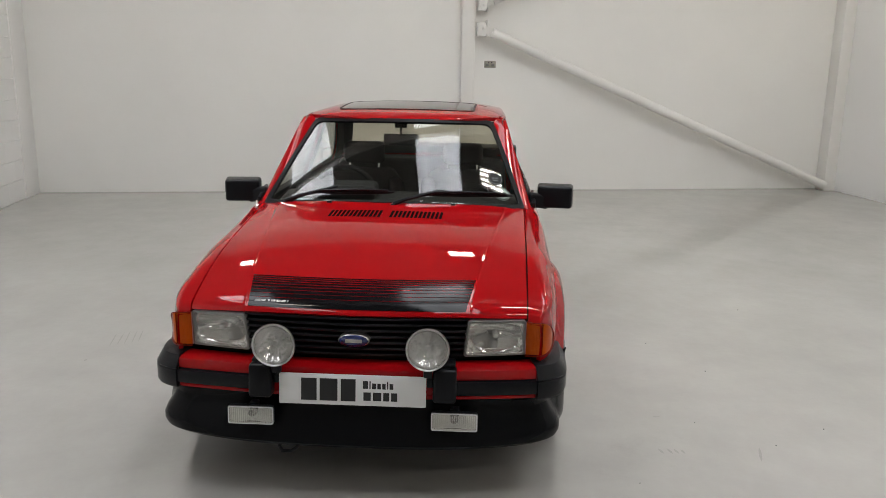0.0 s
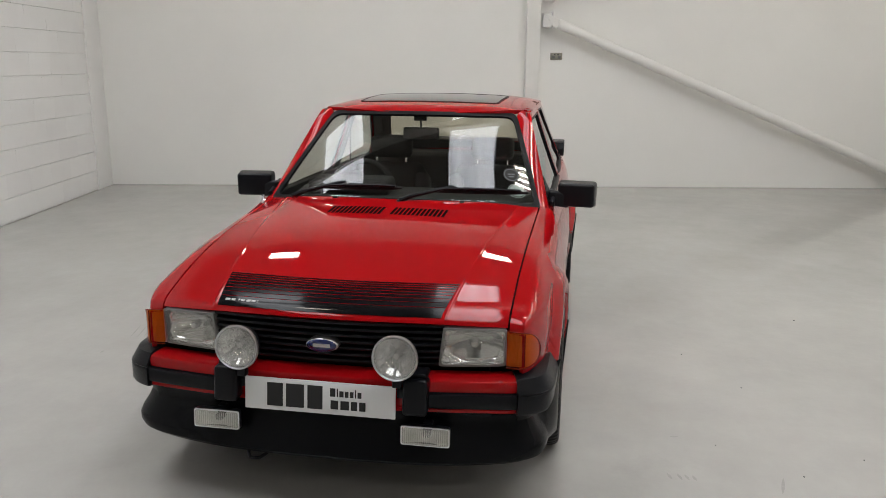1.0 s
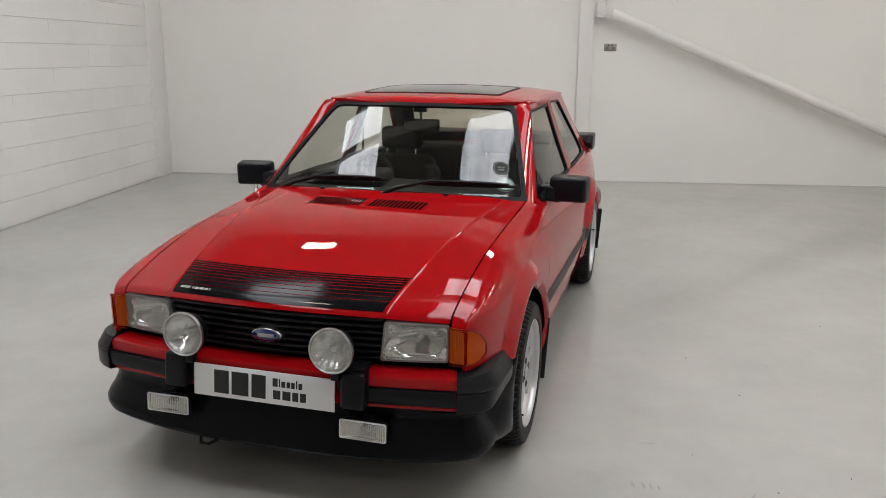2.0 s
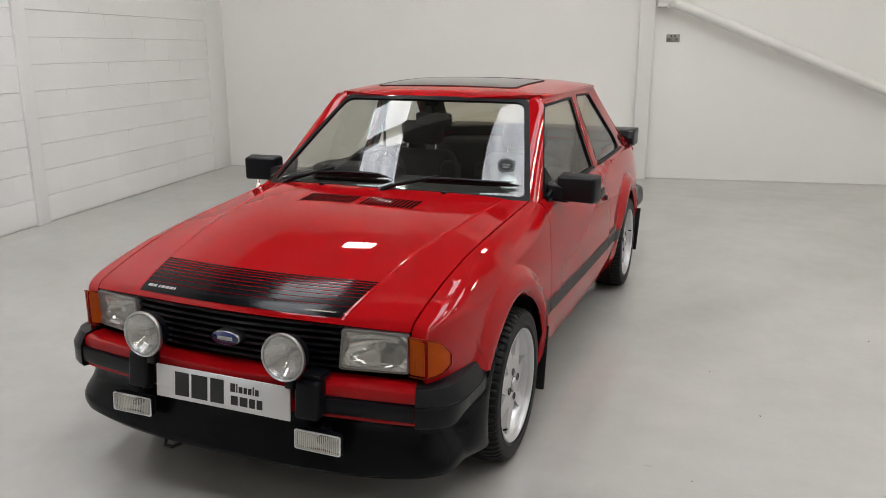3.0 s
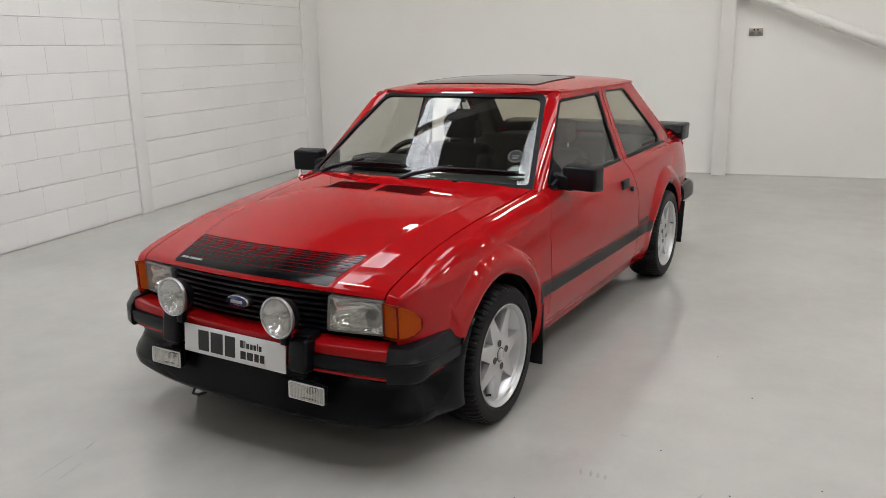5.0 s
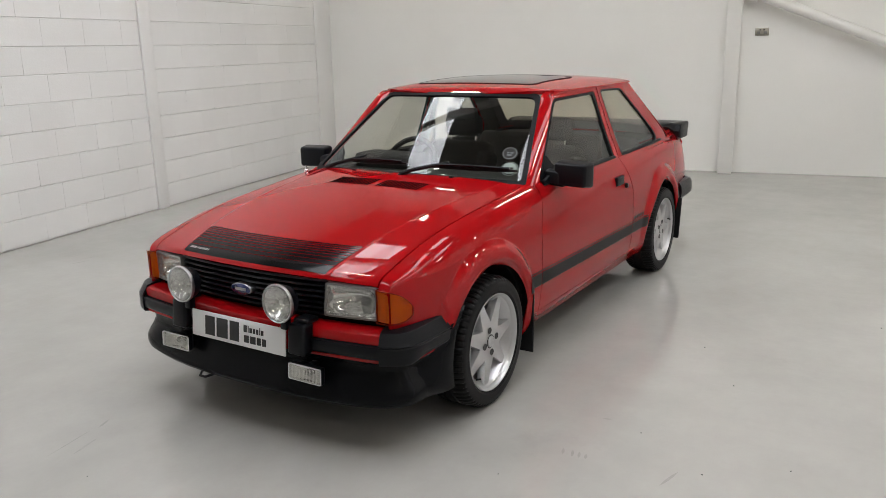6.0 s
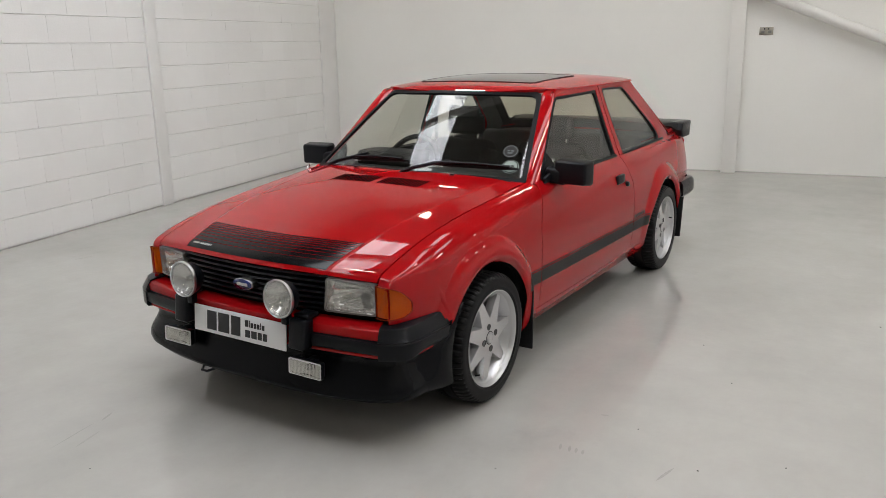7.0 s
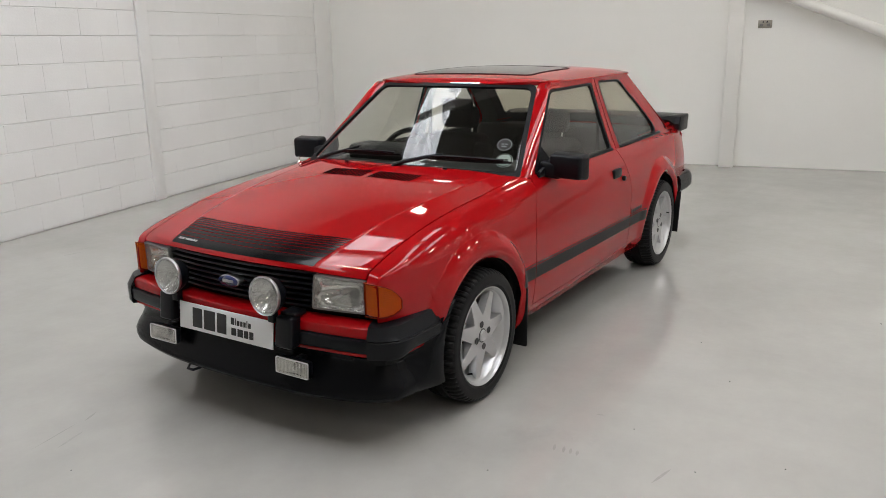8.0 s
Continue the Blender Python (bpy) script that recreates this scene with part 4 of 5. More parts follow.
# front spoiler: hollow under the bumper, swelling out to the lip
def swell(a, b, c=None):
    return lambda q: a + (b - a) * smooth(1.5, 5.5, q) + (0 if c is None else (c - b) * smooth(6.2, 8.2, q))


rows = [(-0.03, 0.392), (-0.014, 0.386), (swell(-0.016, -0.036, -0.012), 0.372), (swell(-0.012, -0.044, -0.010), 0.345), (swell(-0.002, -0.028, -0.006), 0.312), (swell(0.008, -0.008, -0.002), 0.283), (swell(0.018, 0.004), 0.257),
        (swell(0.026, 0.004), 0.236), (swell(0.029, -0.004), 0.219), (swell(0.023, -0.022), 0.208), (swell(0.0, -0.05), 0.202), (-0.09, 0.206)]
SPOILER_ROWS = rows[:]


def spoiler_x(y, z):
    """The spoiler's side at y behind the corner."""
    q = 5.0
    while q < 9.0 and plan_y(q) < y:
        q += 0.05
    band = [((o(q) if callable(o) else o), h) for o, h in SPOILER_ROWS]
    for (o0, h0), (o1, h1) in zip(band, band[1:]):
        if h1 <= z <= h0:
            return plan_x(q) + o0 + (o1 - o0) * (h0 - z) / (h0 - h1)
    return plan_x(q) + (band[0][0] if z > band[0][1] else band[-2][0])


spoiler = part("front_spoiler", nose_loft(rows, -9.0, 9.0, 111), SPOILER, car, "black satin front spoiler with a swollen lip")
for s in (1, -1):
    # guard along the front of the wheel arch, run smoothly into the spoiler's side
    rows = []
    for f in spread(0, 1, 22):
        ang = math.pi * (1.075 - 0.325 * f)
        y, z = ARCH * math.cos(ang), HUB_Z + ARCH * math.sin(ang)
        wide = 0.175 - 0.118 * smooth(0.385, 0.425, z) - 0.044 * smooth(0.44, 0.53, z)
        row = []
        for k in spread(0, 1, 9):
            edge = max(side_x(y, max(z, 0.3)) + 0.012, 0.784)
            yk = y - wide * (1 - k)
            front = spoiler_x(yk, min(z, 0.384)) - 0.004 + 0.006 * smooth(0.0, 0.5, k)
            front += (edge - 0.012 - front) * smooth(0.385, 0.43, z)
            row.append(Vector((s * (front + (edge - front) * smooth(0.0, 1.0, k) - 0.005 * k**10), yk, z)))
        rows.append(row)
    part("arch_guard", sheet(rows, (s, -0.5, 0), 0.012), SPOILER, car, "black plastic wheel-arch guard")
# towing eye
part("towing_eye", tube([(-0.272, -0.60, 0.205), (-0.275, -0.68, 0.188), (-0.258, -0.705, 0.182), (-0.226, -0.705, 0.182), (-0.209, -0.68, 0.188), (-0.212, -0.60, 0.205)], 0.006, 8), PLASTIC, car, "black steel towing eye")


# ---- lamps ----
def headlamp(s):
    h = new("headlamp")
    h.parent = car
    tagged(h, "clear rectangular headlamp in an aged surround")

    def face(p, back=0.0):
        x = p.x
        return Vector((s * x, nose_y(x) - 0.004 + back + (0.672 - p.y) * 0.02, p.y))

    o = rounded([(0.386, 0.534), (0.606, 0.534), (0.608, 0.663), (0.402, 0.668)], 0.010, 3, 5)
    i = rounded([(0.3935, 0.541), (0.600, 0.541), (0.602, 0.656), (0.4085, 0.661)], 0.012, 3, 5)
    part("surround", ring(o, i, lambda p: face(p), (0, -1, 0), 0.03, 1), LAMP_RIM, h, "grey plastic lamp surround")
    part("lens", fill(i, lambda p: face(p, -0.001), (0, -1, 0), 4), LAMP_GLASS, h, "fluted clear lamp lens")
    mid = Vector((0.500, 0.603))

    def bowl(p):
        d = (p - mid)
        r = min(1.0, math.hypot(d.x / 0.105, d.y / 0.062))
        return face(p, 0.086 - 0.070 * r * r)
    part("reflector", fill(i, bowl, (0, -1, 0), 14), BOWL, h, "bright lamp reflector")
    rnd = random.Random(5)
    cells = bmesh.new()
    for cx in range(9):
        lift = rnd.uniform(-0.002, 0.002)
        for cz in (0,):
            x0, z0 = 0.414 + 0.0205 * cx, 0.5455 + 0.0224 * cz + (lift if 0 < cz < 4 else 0.0)
            ta, tb = rnd.uniform(-0.08, 0.08), rnd.uniform(-0.09, 0.09) - 0.06 * (cz - 2) / 2
            tall = 0.0085
            quad = [face(Vector((x0 + dx, z0 + dz)), 0.014 + 0.016 * (1 - ((x0 - 0.5) / 0.1)**2) + dx * ta + dz * tb) for dx, dz in ((-0.0106, -tall), (0.0106, -tall), (0.0106, tall), (-0.0106, tall))]
            cells.faces.new([cells.verts.new(q) for q in (quad if s > 0 else reversed(quad))])
    part("facets", cells, FACET, h, "pressed mirror facets of the lamp")
    part("side_reflector", ring(i, [v.lerp(mid, 0.08) for v in i], lambda p: face(p, 0.004 if (p - mid).length > 0 else 0.0) + Vector((0, 0.03, 0)) * (1 if any((p - v.lerp(mid, 0.08)).length < 1e-6 for v in i) else 0), (0, -1, 0), 0, 1), REFLECTOR, h)
    part("bulb_shield", moved(lathe([(0.0, -0.020), (0.010, -0.018), (0.013, -0.010), (0.013, 0.02)], 20, "y"), Matrix.Translation((s * 0.500, nose_y(0.5) + 0.040, 0.603))), BULB, h)


IND_X = curve((0, 0.608), (0.35, 0.645), (0.5, 0.668), (0.65, 0.687), (0.8, 0.701), (1.0, 0.714))
IND_Y = curve((0, -0.593), (0.35, -0.597), (0.5, -0.591), (0.65, -0.570), (0.8, -0.543), (1.0, -0.505))


def indicator(s):
    """Amber corner lamp that wraps round onto the wing: a clear amber lens over a ridged reflector."""
    def foot(f):
        return 0.531 + 0.022 * max(0.0, (f - 0.62) / 0.38)**2.4

    rows = [[Vector((s * IND_X(f), IND_Y(f), z)) for z in spread(foot(f), lamp_top(f), 9)] for f in spread(0, 1, 30)]
    lamp = part("indicator", sheet(rows, (s, -1, 0), 0.02), AMBER_GLASS, car, "amber wrap-round indicator lens")
    # reflector: upright flutes before the bulb, level ridges on the wing side
    rows = []
    for f in spread(0.015, 0.985, 92):
        side = smooth(0.50, 0.53, f)
        row = []
        for z in spread(foot(f) + 0.003, lamp_top(f) - 0.003, 70):
            flute = abs((f * 26) % 1.0 - 0.5) * 0.004
            ridge = (((z - 0.53) / 0.0078) % 1.0) * 0.0052
            deep = 0.0015 + (1 - side) * (flute + 0.009) + side * ridge
            row.append(Vector((s * (IND_X(f) - deep * (0.25 + 0.75 * side)), IND_Y(f) + deep * (1 - 0.5 * side), z)))
        rows.append(row)
    part("reflector", sheet(rows, (s, -1, 0)), AMBER_BACK, lamp, "ridged pale reflector behind the amber lens")
    part("lamp_divider", tube([Vector((s * (IND_X(0.515) - 0.003), IND_Y(0.515) + 0.003, z)) for z in (0.536, 0.60, lamp_top(0.5) - 0.006)], 0.0022, 6), AMBER_RIB, lamp)
    edge = [Vector((s * (IND_X(f) + 0.0005), IND_Y(f) - 0.0005, lamp_top(f) - 0.001)) for f in spread(0, 1, 24)] + [Vector((s * (IND_X(f) + 0.0005), IND_Y(f) - 0.0005, foot(f) + 0.001)) for f in spread(1, 0, 24)]
    part("lens_edge", tube(edge, 0.0020, 6), AMBER_RIB, lamp, "dark edge of the amber lens")


def spot_lamp(s):
    l = new("spot_lamp")
    l.parent = car
    tagged(l, "round clear driving lamp before the grille")
    l.matrix_basis = pose(s * 0.266, -0.742, 0.598, -3, 0, 0)
    part("shell", lathe([(0.0, 0.075), (0.035, 0.072), (0.060, 0.045), (0.072, 0.012), (0.0745, 0.0), (0.0745, -0.006)], 40, "y"), PLASTIC, l, "black lamp shell")
    part("rim", lathe([(0.0745, 0.002), (0.0762, -0.004), (0.0750, -0.011), (0.0715, -0.0125), (0.0695, -0.010), (0.0690, 0.002)], 48, "y"), DULL_CHROME, l, "dull chrome lamp rim")
    part("lens", lathe([(0.0005, -0.0175), (0.030, -0.0165), (0.055, -0.014), (0.0700, -0.0095)], 40, "y"), SPOT_GLASS, l, "fluted clear round lens")
    part("reflector", lathe([(0.001, 0.052), (0.020, 0.048), (0.040, 0.034), (0.058, 0.012), (0.0690, -0.006)], 40, "y"), REFLECTOR, l, "bright bowl reflector")
    rnd = random.Random(9)
    cells = bmesh.new()
    for k in range(44):
        for r0, r1, y0, y1 in ((0.018, 0.044, 0.040, 0.024), (0.044, 0.067, 0.024, 0.000)):
            tilt = rnd.uniform(-0.0006, 0.0006)
            a0, a1 = 2 * math.pi * k / 44, 2 * math.pi * (k + 1) / 44
            cells.faces.new([cells.verts.new((r * math.cos(a), yy + (tilt if a > a0 else -tilt), r * math.sin(a))) for r, yy, a in ((r0, y0, a0), (r1, y1, a0), (r1, y1, a1), (r0, y0, a1))])
    part("facets", cells, FACET, l, "pressed mirror facets of the lamp")
    part("bulb_shield", lathe([(0.0, 0.012), (0.010, 0.014), (0.012, 0.022), (0.012, 0.045)], 20, "y"), BULB, l)
    part("bracket", box(0.03, 0.03, 0.05, 0.004, 2, (0, 0.035, -0.085)), PLASTIC, l)


def fog_lamp(s):
    l = new("fog_lamp")
    l.parent = car
    tagged(l, "small rectangular fog lamp with upright flutes")
    l.matrix_basis = pose(s * 0.361, -0.722, 0.327, -4, 0, 0)

    def at(y):
        return lambda p: Vector((p.x, y, p.y))
    o = rounded([(-0.083, -0.034), (0.083, -0.034), (0.083, 0.034), (-0.083, 0.034)], 0.008, 4, 5)
    m = rounded([(-0.081, -0.032), (0.081, -0.032), (0.081, 0.032), (-0.081, 0.032)], 0.008, 4, 5)
    i = rounded([(-0.0775, -0.0287), (0.0775, -0.0287), (0.0775, 0.0287), (-0.0775, 0.0287)], 0.008, 4, 5)
    part("rim", ring(m, i, at(-0.010), (0, -1, 0), 0.012, 1), PLATE, l, "pale plastic lamp rim")
    part("shell", sheet([[at(y)(p * k) for p in o] for y, k in ((-0.008, 0.99), (0.012, 0.97), (0.035, 0.75))], None, closed=True), PLASTIC, l)
    part("lens", fill(i, lambda p: Vector((p.x, -0.009 - 0.004 * (1 - (p.x / 0.073)**2), p.y)), (0, -1, 0), 4), FOG_GLASS, l, "fluted clear fog lens")
    part("reflector", fill(i, lambda p: Vector((p.x, 0.040 - 0.036 * min(1, (p.x / 0.073)**2 + 0.5 * (p.y / 0.025)**2), p.y)), (0, -1, 0), 6), FOG_BOWL, l, "bright lamp reflector")
    for k in range(21):
        x = -0.070 + 0.0070 * k
        part("flute", tube([(x, -0.0118, -0.0255), (x, -0.0130, 0.0), (x, -0.0118, 0.0255)], 0.0010, 5), FOG_RIB, l)
    part("bulb_shield", moved(lathe([(0.0, 0.004), (0.008, 0.006), (0.010, 0.012), (0.010, 0.036)], 16, "y"), Matrix.Diagonal((1.5, 1, 1.3, 1))), LAMP_RIM, l)
    part("bracket", box(0.03, 0.04, 0.03, 0.004, 2, (0, 0.05, 0.02)), PLASTIC, l)


def mirror(s):
    m = new("door_mirror")
    m.parent = car
    tagged(m, "black plastic door mirror")
    b = box(0.184, 0.088, 0.126, 0.017, 4)
    for v in b.verts:
        if v.co.y < 0:
            v.co.x *= 0.95
            v.co.z *= 0.90
    part("shell", moved(b, pose(s * 0.814, 0.760, 0.903, 0, 0, s * -7)), PLASTIC, m, "black plastic mirror shell")
    part("glass", box(0.158, 0.003, 0.096, 0.001, 1, (0, 0, 0), pose(s * 0.819, 0.805, 0.903, 0, 0, s * -7)), CHROME, m, "mirror glass")
    b = box(0.11, 0.062, 0.074, 0.014, 3)
    part("arm", moved(b, pose(s * 0.728, 0.750, 0.882, 0, s * 8, s * 10)), PLASTIC, m)
    b = box(0.020, 0.150, 0.075, 0.008, 2)
    for v in b.verts:
        if v.co.y < 0 and v.co.z > 0:
            v.co.z -= 0.045
    part("foot", moved(b, pose(s * 0.702, 0.735, 0.890, 0, 0, 0)), PLASTIC, m)


for s in (1, -1):
    headlamp(s)
    indicator(s)
    spot_lamp(s)
    fog_lamp(s)
    mirror(s)


# ---- wheels ----
def wheel():
    w = new("wheel")
    w.parent = car
    tagged(w, "silver seven-spoke alloy wheel with a low black tyre")
    half = 0.095

    def tread(r, a, k):
        if r > 0.272 and 0.036 < abs(a) < 0.094 and k % 4 == (0 if a > 0 else 2):
            return r - 0.007
        if r > 0.2866 and abs(abs(a) - 0.028) < 0.004:
            return r - 0.007
        return r
    prof = [(0.206, 0.078), (0.211, 0.088), (0.217, 0.0955), (0.225, 0.0985), (0.228, 0.0975), (0.245, 0.0985), (0.262, 0.097), (0.266, 0.0955), (0.2735, 0.0925), (0.280, 0.0835), (0.2835, 0.075), (0.2865, 0.060), (0.287, 0.046),
            (0.287, 0.034), (0.2868, 0.031), (0.2868, 0.025), (0.287, 0.022), (0.287, 0.0)]
    prof = prof + [(r, -a) for r, a in reversed(prof[:-1])]
    part("tyre", lathe(prof, 256, "x", tread), RUBBER, w, "low-profile black tyre with grooved tread")
    part("rim", lathe([(0.197, -0.07), (0.180, -0.05), (0.165, 0.0), (0.178, 0.045), (0.192, 0.062), (0.197, 0.072), (0.2090, 0.080), (0.2120, 0.088), (0.2125, 0.0940), (0.2100, 0.0955), (0.2060, 0.0925), (0.2020, 0.085), (0.1990, 0.074)], 72), ALLOY, w, "silver rim")
    # seven pointed spokes as one star, dished towards the hub
    star = []
    for k in range(7):
        c = 2 * math.pi * (k + 0.25) / 7
        for d, r in ((-0.085, 0.200), (0.0, 0.201), (0.085, 0.200), (0.165, 0.150), (0.305, 0.108), (2 * math.pi / 14, 0.088)):
            star.append((c + d, r))
        # the other flank of the next spoke
        for d, r in ((2 * math.pi / 7 - 0.305, 0.108), (2 * math.pi / 7 - 0.165, 0.150)):
            star.append((c + d, r))
    rows = []
    for f in (1.0, 0.97, 0.8, 0.6, 0.42, 0.25, 0.05):
        row = []
        for t, r in star:
            q = r * f
            x = 0.074 - 0.010 * smooth(0.04, 0.19, q) + (0.0 if f < 1 else -0.006)
            row.append(Vector((x, q * math.cos(t), q * math.sin(t))))
        rows.append(row)
    rows.insert(0, [Vector((0.030, p.y * 0.985, p.z * 0.985)) for p in rows[0]])
    part("spokes", sheet(rows, (1, 0, 0), closed=True), ALLOY, w, "silver star of seven spokes")
    for k in range(4):
        t = math.pi / 2 * k + 0.5
        part("wheel_nut", moved(lathe([(0.0, 0.002), (0.0140, 0.002), (0.0152, 0.004), (0.0130, 0.0045), (0.011, -0.004)], 14), Matrix.Translation((0.0725, 0.052 * math.cos(t), 0.052 * math.sin(t)))), NUT, w)
    part("hub_cap", lathe([(0.0, 0.081), (0.016, 0.081), (0.017, 0.0795), (0.019, 0.0795), (0.020, 0.081), (0.024, 0.079), (0.026, 0.073)], 24), ALLOY, w)
    part("hub_ring", lathe([(0.0262, 0.0752), (0.030, 0.0752), (0.031, 0.0735)], 28), NUT, w)
    part("valve", tube([(0.07, 0.165, -0.07), (0.09, 0.158, -0.066)], 0.004, 8), RUBBER, w)
    part("brake_disc", lathe([(0.0, 0.010), (0.12, 0.010), (0.12, -0.01), (0.155, -0.04), (0.155, -0.07)], 40), INNER, w)
    return w


WHEEL_X = 0.690
w0 = wheel()
w0.matrix_basis = pose(WHEEL_X, 0, HUB_Z, -109, 0, 0)
copy_thing(w0, pose(WHEEL_X + 0.012, 2.40, HUB_Z, 35, 0, 0))
copy_thing(w0, pose(-WHEEL_X, 0, HUB_Z, 10, 0, 180))
copy_thing(w0, pose(-WHEEL_X - 0.012, 2.40, HUB_Z, 50, 0, 180))

for s in (1, -1):
    for y, x, z in ((0.362, 0.700, 0.105), (2.735, 0.720, 0.150)):
        b = box(0.17, 0.012, 0.30, 0.005, 2, (0, 0, 0.15))
        for v in b.verts:
            v.co.y += 0.035 * (1 - v.co.z / 0.3)
            if v.co.z > 0.2:
                v.co.x += s * 0.02
        part("mud_flap", moved(b, Matrix.Translation((s * x, y - 0.012, z))), RUBBER, car, "black rubber mud flap")
    # wheel wells
    for a in AXLES:
        rows = []
        for t in spread(-0.12, math.pi + 0.12, 20):
            rows.append([Vector((s * x, a + 0.345 * math.cos(t), HUB_Z + 0.345 * math.sin(t))) for x in (0.50, 0.62, 0.745)])
        part("wheel_well", sheet(rows, (0, 0, -1), 0.004), INNER, car)
        part("well_wall", fill([Vector((a + 0.35 * math.cos(t), HUB_Z + 0.35 * math.sin(t))) for t in spread(0, 2 * math.pi, 25)[:-1]], lambda p: Vector((s * 0.50, p.x, max(0.19, p.y))), (s, 0, 0), 2), INNER, car)
part("underbody", join(box(1.10, 0.34, 0.03, 0, 1, (0, -0.42, 0.262)), box(1.40, 1.72, 0.03, 0, 1, (0, 1.2, 0.200)), box(0.96, 0.64, 0.03, 0, 1, (0, 0.03, 0.21)), box(0.96, 0.70, 0.03, 0, 1, (0, 2.4, 0.24)), box(1.40, 0.34, 0.03, 0, 1, (0, 2.92, 0.30))), INNER, car)
part("bulkhead", box(1.26, 0.02, 0.60, 0, 1, (0, 0.55, 0.53)), INNER, car)
part("radiator", box(1.10, 0.03, 0.26, 0.004, 1, (0, -0.53, 0.42)), INNER, car)
# dark sheets added behind the panels give the shut lines their shade
for s in (1, -1):
    rows = []
    for y in spread(-0.50, 3.05, 60):
        lo = arch_z(y, 0.22)
        rows.append([Vector((s * (side_x(y, z) - flare(y, z) - 0.022), y, z)) for z in spread(lo + 0.004, min(0.845, shoulder(y)) - (0.10 if y < 0.5 else 0.01), 9)])
    part("gap_shade_shell", sheet(rows, (-s, 0, 0)), INNER, car)
    part("gap_shade_strip", sheet([[Vector((s * (HOOD_EDGE(y) + dx), y, wing_edge(y) - 0.024)) for dx in (-0.03, 0.03)] for y in spread(-0.54, 0.5, 12)], (0, 0, 1)), INNER, car)

# ---- tail ----
def hatch(p, out=0.0):
    """p: across in metres at the roof, and 0 to 1 down the slope."""
    f = p.y
    y = 2.345 - 0.07 * (p.x / 0.55)**2 + 0.562 * f
    z = 1.298 - 0.024 * (p.x / 0.55)**2 - 0.398 * f
    return Vector((p.x * (1 + 0.20 * f), y + out, z + out))


o = rounded([(-0.545, -0.01), (0.545, -0.01), (0.560, 1.0), (-0.560, 1.0)], 0.02, 4, 8)
i = rounded([(-0.49, 0.06), (0.49, 0.06), (0.505, 0.84), (-0.505, 0.84)], 0.05, 4, 8)
tail = new("tailgate")
tail.parent = car
tagged(tail, "red tailgate with a raked rear window")
part("tailgate_frame", ring(o, i, hatch, (0, 1, 1), 0.005, 2), RED, tail)
part("tailgate_trim", ring(o, [Vector((v.x * 0.97, 0.45 + (v.y - 0.45) * 0.96)) for v in i], lambda p: hatch(p, -0.012), (0, -1, -1), 0.003, 2), PILLAR_TRIM, tail)
part("rear_window_seal", ring([Vector((v.x * 1.012, 0.45 + (v.y - 0.45) * 1.02)) for v in i], [Vector((v.x * 0.965, 0.45 + (v.y - 0.45) * 0.95)) for v in i], lambda p: hatch(p, -0.010), (0, -1, -1), 0.004, 1), SEAL, tail, "black rubber rear window seal")
part("rear_window", fill(i, lambda p: hatch(p, -0.004), (0, 1, 1), 5), REAR_GLASS, tail, "tinted rear window glass")
part("tail_panel", sheet([[Vector((k * (0.69 - 0.055 * (z > 0.85)), y - 0.05 * k * k, z)) for k in spread(-1, 1, 17)] for y, z in ((2.900, 0.898), (3.10, 0.900), (3.175, 0.885), (3.19, 0.80), (3.20, 0.60), (3.19, 0.34))], (0, 1, 0.2), 0.02), RED, tail)
for s in (1, -1):
    part("tail_lamp", box(0.20, 0.03, 0.13, 0.008, 2, (s * 0.56, 3.165, 0.74)), AMBER, car, "ribbed tail lamp")
    # shoulder between the quarter and the tailgate
    part("rear_shoulder", sheet([[Vector((s * (glass_x(y, 0.868) + 0.012), y, 0.868)), Vector((s * (glass_x(y, 0.885) - 0.02), y, 0.888)), Vector((s * 0.55, y, 0.905))] for y in spread(2.75, 3.14, 8)], (0, 0, 1), 0.004), RED, car)
# rear spoiler: a flat wing whose ends turn down onto the shoulders
rows = []
for x in [-0.706, -0.704] + spread(-0.698, 0.698, 47) + [0.704, 0.706]:
    e = abs(x) / 0.706
    end = 1 - 0.10 * smooth(0.994, 1.0, e)
    low = 0.901 - 0.075 * smooth(0.88, 0.95, e)
    y0, y1 = 2.900 + 0.125 * smooth(0.80, 0.97, e), 3.272 - 0.028 * e * e
    high = 0.944 - 0.002 * e
    mid = (low + high) / 2
    loop = [(y0, low + 0.014), (y0 - 0.016, mid), (y0 + 0.004, high - 0.012), (y0 + 0.030, high - 0.002), (y1 - 0.05, high), (y1 - 0.012, high - 0.002), (y1, high - 0.012),
            (y1 - 0.004 - 0.012 * smooth(0.88, 0.95, e), mid), (y1 - 0.020, low + 0.004), (y1 - 0.05, low), (y0 + 0.03, low)]
    cy = (y0 + y1) / 2
    rows.append([Vector((x, cy + (yy - cy) * end, mid + (zz - mid) * end)) for yy, zz in loop])
wing_bm = sheet(rows, None, closed=True)
bmesh.ops.holes_fill(wing_bm, edges=[e for e in wing_bm.edges if len(e.link_faces) == 1], sides=0)
bmesh.ops.recalc_face_normals(wing_bm, faces=wing_bm.faces[:])
sp = part("rear_spoiler", finish(wing_bm, None, 30), PLASTIC, car, "black rubber rear spoiler with turned-down ends")
for s in (1, -1):
    part("spoiler_foot", box(0.06, 0.17, 0.05, 0.01, 2, (s * 0.35, 3.12, 0.905)), PLASTIC, car)
rows = []
